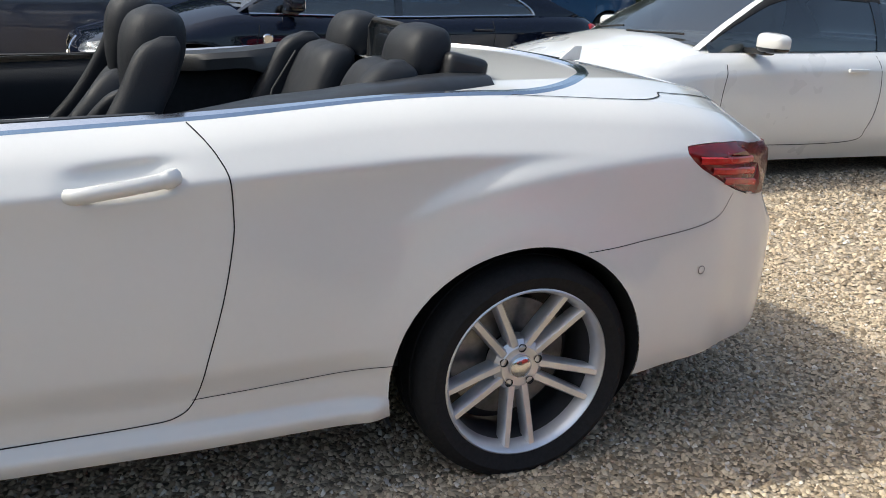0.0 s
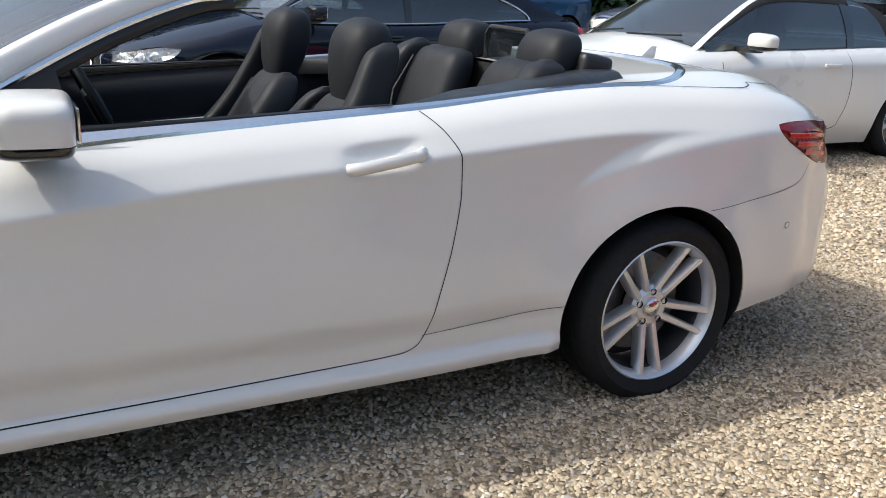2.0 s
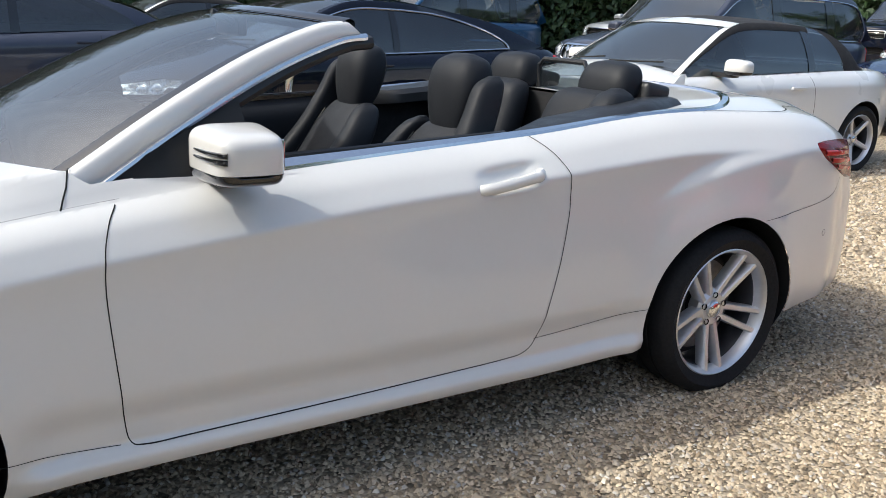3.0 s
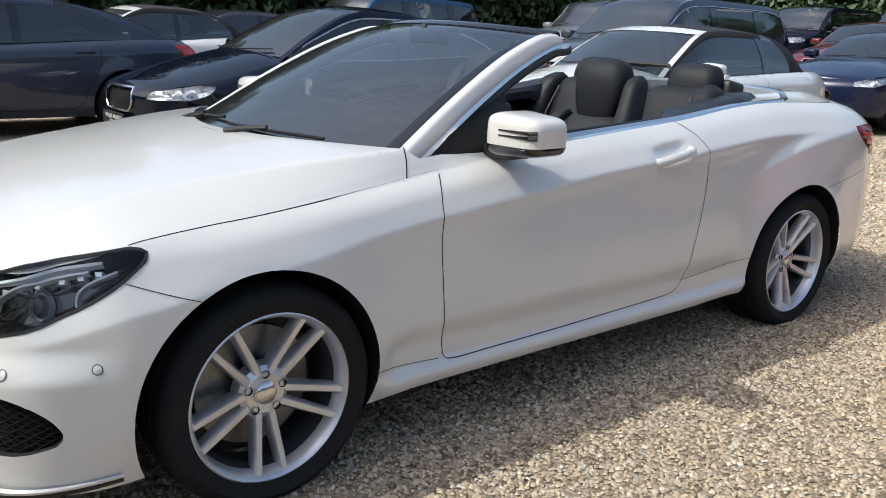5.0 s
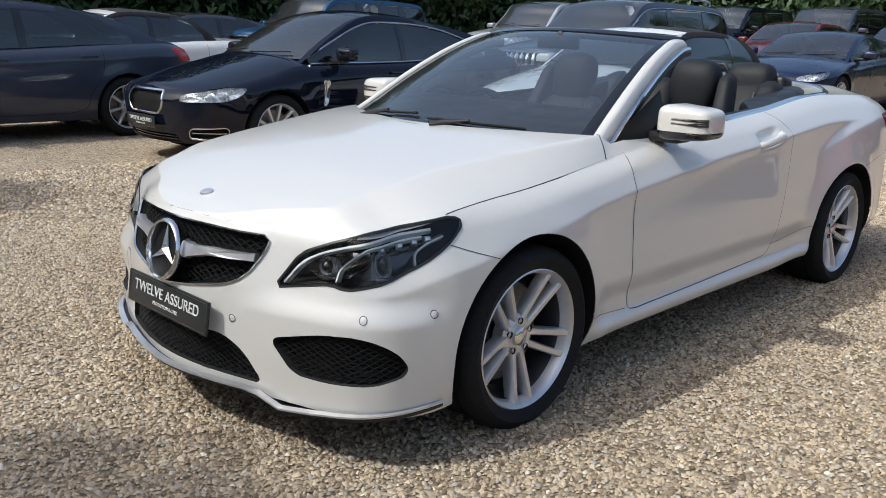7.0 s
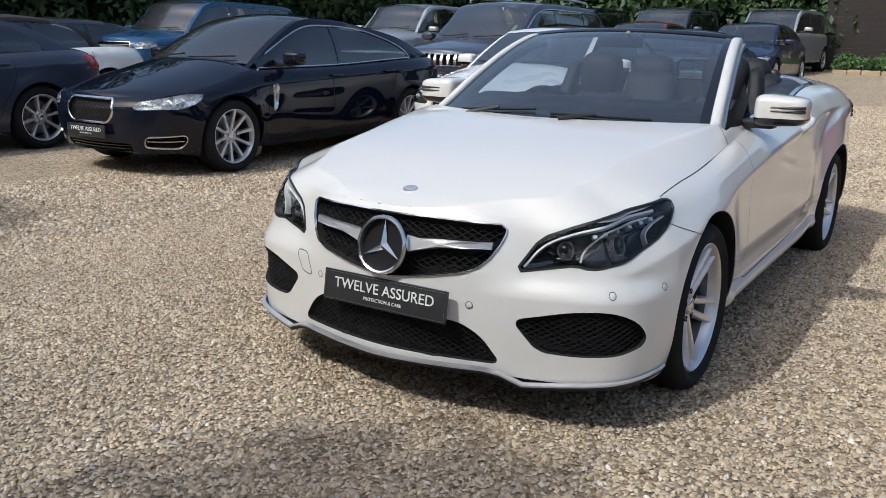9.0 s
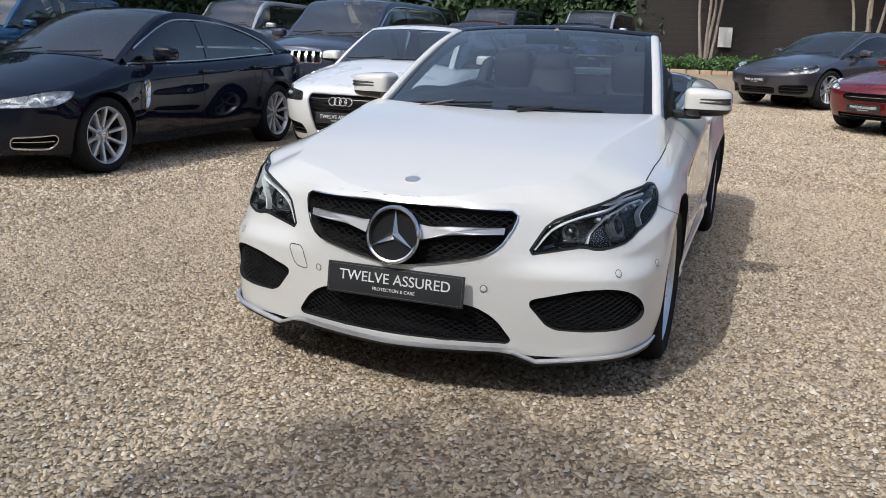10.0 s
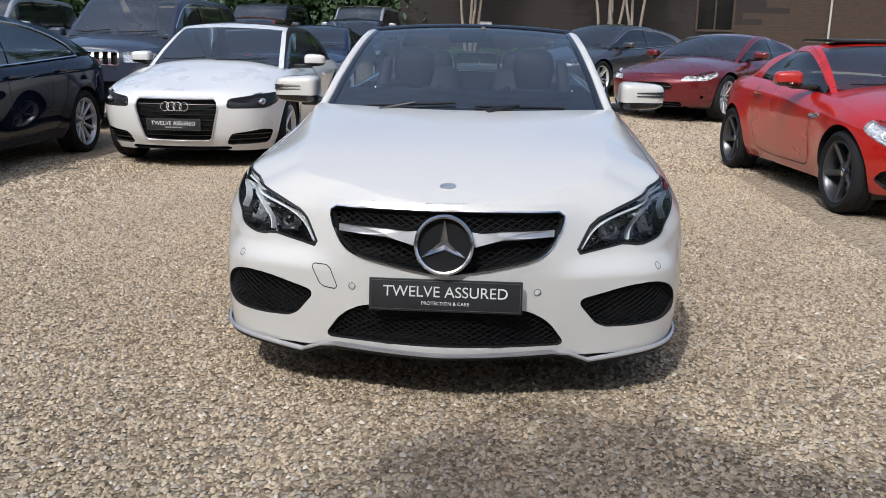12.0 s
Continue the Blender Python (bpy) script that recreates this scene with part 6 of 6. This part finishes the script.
far_suv(22.6, 4.1, 176, SILVER, "silver luxury four-wheel-drive car by the hedge")
far_car(2.6, 10.7, 180, WHITE, "white convertible with a closed black canvas roof", FABRIC, True, "soft_top_car")
far_car(5.2, 13.2, 180, GREY, "grey metallic saloon in the back row")
far_suv(8.2, 12.4, 184, TEAL, "blue four-wheel-drive car in the back row")
far_suv(13.4, 10.6, 182, SILVER, "pale silver four-wheel-drive car in the back row")
far_suv(20.4, 6.6, 180, SLATE, "dark four-wheel-drive car before the hedge")
far_car(16.4, 5.9, 180, MAROON, "dark red saloon before the hedge")
far_car(16.6, 3.4, 180, NAVY, "dark navy saloon behind the sports car")
far_suv(20.2, 9.3, 180, BLACK, "black four-wheel-drive car before the hedge")

# ---- hedge, barn and planting ----
LEAF = mat("dark_leaves", (0.028, 0.060, 0.018), 0.6, vary=0.5, scale=1.2, island=0.9)
SHRUB = mat("green_shrub_leaves", (0.055, 0.115, 0.028), 0.6, vary=0.45, scale=2, island=0.9)
BARK = mat("pale_bark", (0.26, 0.22, 0.18), 0.85, vary=0.35, scale=9, bump=0.004, bump_scale=40)
SOIL_AND_SHADE = mat("dark_soil_and_hedge_shade", (0.035, 0.025, 0.016), 0.95, vary=0.4, scale=5, bump=0.01, bump_scale=30)
BOARD = mat("black_stained_boards", (0.020, 0.015, 0.013), 0.7, vary=0.4, scale=1.5, bump=0.002, bump_scale=25)
BROWN = mat("brown_stained_boards", (0.050, 0.032, 0.022), 0.7, vary=0.4, scale=1.5, bump=0.002, bump_scale=25)
ROOFT = mat("roof_slates", (0.05, 0.045, 0.042), 0.8, vary=0.3, scale=4)
PIPE = mat("pale_downpipe", (0.45, 0.43, 0.40), 0.5, vary=0.15)
BOXW = mat("off_white_box", (0.62, 0.60, 0.56), 0.5, vary=0.06)
KERB = mat("sandstone_edging", (0.34, 0.25, 0.16), 0.9, vary=0.3, scale=6, bump=0.006, bump_scale=30)


def leaves(name, centres, radii, count, size, material, label, category, seed, parent=None, flat=0.6):
    """Many small folded leaves scattered in and on lumps."""
    rng = np.random.default_rng(seed)
    centres, radii = np.array(centres, float), np.array(radii, float)
    w = (radii.prod(1)) ** 0.67
    pick = rng.choice(len(centres), count, p=w / w.sum())
    d = rng.normal(size=(count, 3))
    d /= np.linalg.norm(d, axis=1, keepdims=True)
    c = centres[pick] + d * radii[pick] * (0.55 + 0.5 * rng.random((count, 1)) ** 0.6)
    u = rng.normal(size=(count, 3))
    u /= np.linalg.norm(u, axis=1, keepdims=True)
    n = d + rng.normal(size=(count, 3)) * flat
    v = np.cross(n, u)
    v /= np.linalg.norm(v, axis=1, keepdims=True) + 1e-9
    u = np.cross(v, n)
    u /= np.linalg.norm(u, axis=1, keepdims=True) + 1e-9
    n /= np.linalg.norm(n, axis=1, keepdims=True)
    s = size * (0.5 + rng.random((count, 1)))
    q = np.stack([c - u * s, c - v * s * 0.5 + n * s * 0.15, c + u * s, c + v * s * 0.5 + n * s * 0.15], 1).reshape(-1, 3)
    i = 4 * np.arange(count)
    f = np.concatenate([np.stack([i, i + 1, i + 2], 1), np.stack([i, i + 2, i + 3], 1)])
    me = bpy.data.meshes.new(name)
    me.vertices.add(len(q))
    me.vertices.foreach_set("co", q.ravel())
    me.loops.add(f.size)
    me.loops.foreach_set("vertex_index", f.ravel())
    me.polygons.add(len(f))
    me.polygons.foreach_set("loop_start", np.arange(0, f.size, 3))
    me.update(calc_edges=True)
    me.materials.append(material)
    ob = new(name, me)
    if parent is not None:
        ob.parent = parent
        return ob
    return tagged(ob, label, category, kind="stuff")


def hedge(name, x0, y0, x1, y1, h, deep, seed, count):
    rng = np.random.default_rng(seed)
    n = int(math.hypot(x1 - x0, y1 - y0) / 0.9)
    cs, rs = [], []
    for k in range(n):
        t = (k + rng.uniform(-0.3, 0.3)) / n
        x, y = x0 + (x1 - x0) * t, y0 + (y1 - y0) * t
        for z in np.arange(0.7, h, 1.1):
            cs.append((x + rng.uniform(-0.5, 0.5) * deep, y + rng.uniform(-0.5, 0.5) * deep, z + rng.uniform(-0.3, 0.3)))
            rs.append(rng.uniform(0.8, 1.35, 3))
    return leaves(name, cs, rs, count, 0.12, LEAF, "tall dense dark green hedge", "hedge", seed)


hedge("hedge", 26.5, 2.6, 26.5, 17, 6.5, 1.2, 11, 60000)
hedge("hedge_north", 27, 17.5, -24, 19.5, 6.5, 1.4, 12, 110000)
# added slabs behind the leaves; their dark colour stands in for deep shade
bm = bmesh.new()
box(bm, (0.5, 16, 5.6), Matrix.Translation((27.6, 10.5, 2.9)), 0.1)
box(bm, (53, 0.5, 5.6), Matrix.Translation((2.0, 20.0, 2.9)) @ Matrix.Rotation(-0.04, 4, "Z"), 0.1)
tagged(part("hedge_core", bm, SOIL_AND_SHADE), "dark slabs standing in for the shade inside the hedge", "hedge", kind="structure")


def barn():
    b = new("barn")
    b.matrix_world = pose(25.2, 3.3, 0.45, 0, 0, -90)
    tagged(b, "long dark weatherboarded barn with pale downpipes", "building", kind="")
    L, H = 34.0, 3.6
    bm = bmesh.new()
    box(bm, (L, 0.25, H), Matrix.Translation((L / 2, 0.16, H / 2 - 0.2)))
    box(bm, (0.25, 7, H), Matrix.Translation((0.13, 3.6, H / 2 - 0.2)))
    part("wall", bm, BOARD, b, "black weatherboarded wall", smooth=False)
    bm = bmesh.new()
    q = [bm.verts.new(c) for c in ((-0.4, -0.45, H - 0.35), (L + 0.4, -0.45, H - 0.35), (L + 0.4, 3.7, H + 2.2), (-0.4, 3.7, H + 2.2), (-0.4, 7.6, H - 0.35), (L + 0.4, 7.6, H - 0.35))]
    bm.faces.new((q[0], q[1], q[2], q[3]))
    bm.faces.new((q[3], q[2], q[5], q[4]))
    bmesh.ops.solidify(bm, geom=bm.faces[:], thickness=0.12)
    part("roof", bm, ROOFT, b, "dark slate roof", smooth=False)
    rng = random.Random(5)
    bm = bmesh.new()
    box(bm, (1.0, 0.022, 0.215), Matrix.Rotation(radians(5), 4, "X"), 0.003)
    lap = bpy.data.meshes.new("board")
    bm.to_mesh(lap)
    bm.free()
    lap.materials.append(BOARD)
    lap2 = lap.copy()
    lap2.materials[0] = BROWN
    for r in range(17):
        x = -0.02
        while x < L:
            w = rng.uniform(3.2, 5.2)
            brown = 11.5 < x + w / 2 < 24
            o = new("board", lap2 if brown else lap)
            o.parent = b
            w2 = min(w, L - x)
            o.matrix_local = Matrix.Translation((x + w2 / 2, 0.015 + rng.uniform(-0.004, 0.004), 0.06 + r * 0.19)) @ Matrix.Diagonal((w2 - 0.006, 1, 1, 1))
            x += w
    for x, h in ((7.0, 3.2), (14.2, 3.2), (17.8, 3.2), (22.0, 3.2)):
        part("downpipe", tube(bmesh.new(), [(x, -0.09, 0.0), (x, -0.09, h - 0.25), (x, -0.25, h + 0.1)], 0.035, 8), PIPE, b, "pale downpipe")
    part("gutter", tube(bmesh.new(), [(-0.3, -0.42, H - 0.33), (L + 0.3, -0.42, H - 0.33)], 0.06, 8), TRIM, b, "black gutter")
    for x in (10.5, 20.0):
        w = new("window")
        w.parent = b
        w.matrix_local = Matrix.Translation((x, -0.02, 1.9))
        bm = bmesh.new()
        for s in (-1, 1):
            box(bm, (0.07, 0.08, 1.2), Matrix.Translation((s * 0.6, 0, 0)))
            box(bm, (1.27, 0.08, 0.07), Matrix.Translation((0, 0, s * 0.6)))
        box(bm, (0.05, 0.06, 1.2))
        part("window_frame", bm, BROWN, w, smooth=False)
        bm = bmesh.new()
        box(bm, (1.15, 0.02, 1.15), Matrix.Translation((0, 0.012, 0)))
        part("pane", bm, GLOSS, w, "dark window pane", smooth=False)
    bm = bmesh.new()
    box(bm, (0.42, 0.18, 0.62), Matrix.Translation((2.9, -0.10, 1.15)), 0.015)
    part("meter_box", bm, BOXW, b, "off-white meter box on the wall")
    return b


barn()


def bed():
    """A low planted bed with stone edging before the barn."""
    bm = bmesh.new()
    box(bm, (1.6, 7.0, 0.10), Matrix.Translation((23.8, -0.9, 0.52)), 0.04)
    tagged(part("planting_bed", bm, SOIL_AND_SHADE), "dark soil planting bed before the barn", "flower bed", kind="structure")
    rng = random.Random(8)
    y = 2.6
    while y > -4.3:
        w = rng.uniform(0.35, 0.6)
        bm = bmesh.new()
        box(bm, (0.16, w - 0.02, 0.2), pose(22.95 + rng.uniform(-0.02, 0.02), y - w / 2, 0.50 + rng.uniform(-0.01, 0.01), 0, 0, rng.uniform(-3, 3)), 0.03, 2)
        tagged(part("edging_stone", bm, KERB), "rough sandstone edging block of the bed", "edging stone", "bed edging stones")
        y -= w
    for k in range(9):
        c = (23.7 + rng.uniform(-0.3, 0.3), 2.1 - k * 0.72, 0.72)
        cs = [(c[0] + rng.uniform(-0.3, 0.3), c[1] + rng.uniform(-0.35, 0.35), c[2] + rng.uniform(-0.05, 0.15)) for _ in range(5)]
        s = new("shrub")
        tagged(s, "low bushy green shrub in the bed", "shrub", "shrubs in the bed")
        leaves("foliage", cs, [(0.32, 0.32, 0.26)] * 5, 1500, 0.045, SHRUB, "", "", 40 + k, s)


bed()


def birch(x, y, z, seed, h=7.0, stems=4, name="tree"):
    """A slender tree of several pale stems with a light crown."""
    rng = random.Random(seed)
    t = new(name)
    t.matrix_world = pose(x, y, z)
    tagged(t, "slender multi-stemmed tree with pale bark", "tree", "slender trees by the barn")
    tops = []
    for k in range(stems):
        a = k * math.tau / stems + rng.uniform(-0.4, 0.4)
        lean = rng.uniform(0.10, 0.22)
        pts = [(0.07 * math.cos(a), 0.07 * math.sin(a), -0.05)]
        for j in range(1, 7):
            q = j / 6
            pts.append(((0.07 + lean * h * q * 0.8) * math.cos(a) + rng.uniform(-0.06, 0.06), (0.07 + lean * h * q * 0.8) * math.sin(a) + rng.uniform(-0.06, 0.06), h * 0.85 * q))
        path = catmull(pts, 4)
        part("stem", tube(bmesh.new(), path, [0.055 * (1 - 0.75 * i / len(path)) for i in range(len(path))], 8), BARK, t)
        tops += [tuple(path[i]) for i in range(len(path) // 2, len(path), 3)]
    cs = [(q[0] + rng.uniform(-0.5, 0.5), q[1] + rng.uniform(-0.5, 0.5), q[2] + rng.uniform(0, 0.6)) for q in tops for _ in range(2)]
    leaves("crown", cs, [(0.55, 0.55, 0.45)] * len(cs), 4500, 0.06, SHRUB, "", "", seed, t)
    return t


birch(23.7, 0.85, 0.5, 3)
birch(23.9, -3.6, 0.5, 4)
birch(23.6, -4.4, 0.5, 5, stems=3)


def oak(x, y, h, spread, seed, count=26000):
    """A broad tree that stands behind the camera and shades the yard's front."""
    rng = random.Random(seed)
    t = new("broad_tree")
    t.matrix_world = pose(x, y, -0.02)
    tagged(t, "broad leafy tree with dark green crown at the yard's edge", "tree", "trees at the yard's edge")
    part("trunk", tube(bmesh.new(), [(0, 0, -0.1), (0.05, 0.02, h * 0.2), (0.0, 0.1, h * 0.45), (0.1, 0.0, h * 0.8)], [0.34, 0.27, 0.2, 0.06], 12), BARK, t)
    cs = []
    for k in range(13):
        a, r = rng.uniform(0, math.tau), spread * math.sqrt(rng.random())
        z = h * rng.uniform(0.42, 0.95)
        r *= 1.15 - abs(z / h - 0.6)
        c = (r * math.cos(a), r * math.sin(a), z)
        part("limb", tube(bmesh.new(), catmull([(0, 0, h * 0.3), (c[0] * 0.5, c[1] * 0.5, z * 0.75), c], 4), [0.12 - 0.011 * i for i in range(9)], 7), BARK, t)
        cs += [(c[0] + rng.uniform(-0.9, 0.9), c[1] + rng.uniform(-0.9, 0.9), c[2] + rng.uniform(-0.7, 0.7)) for _ in range(4)]
    leaves("crown", cs, [(0.75, 0.75, 0.6)] * len(cs), count, 0.12, LEAF, "", "", seed, t)


oak(-11.4, 1.9, 8.0, 2.6, 21)
oak(-10.8, 6.6, 8.5, 2.8, 22)
oak(-12.1, -2.6, 8.0, 2.6, 23)
# two unseen hedges, added to block low sky and darken the cars' reflections
hedge("unseen_hedge_west", -19, -20, -19, 19, 6.0, 1.2, 13, 40000)
hedge("unseen_hedge_south", -19, -19, 28, -21, 4.5, 1.2, 14, 40000)
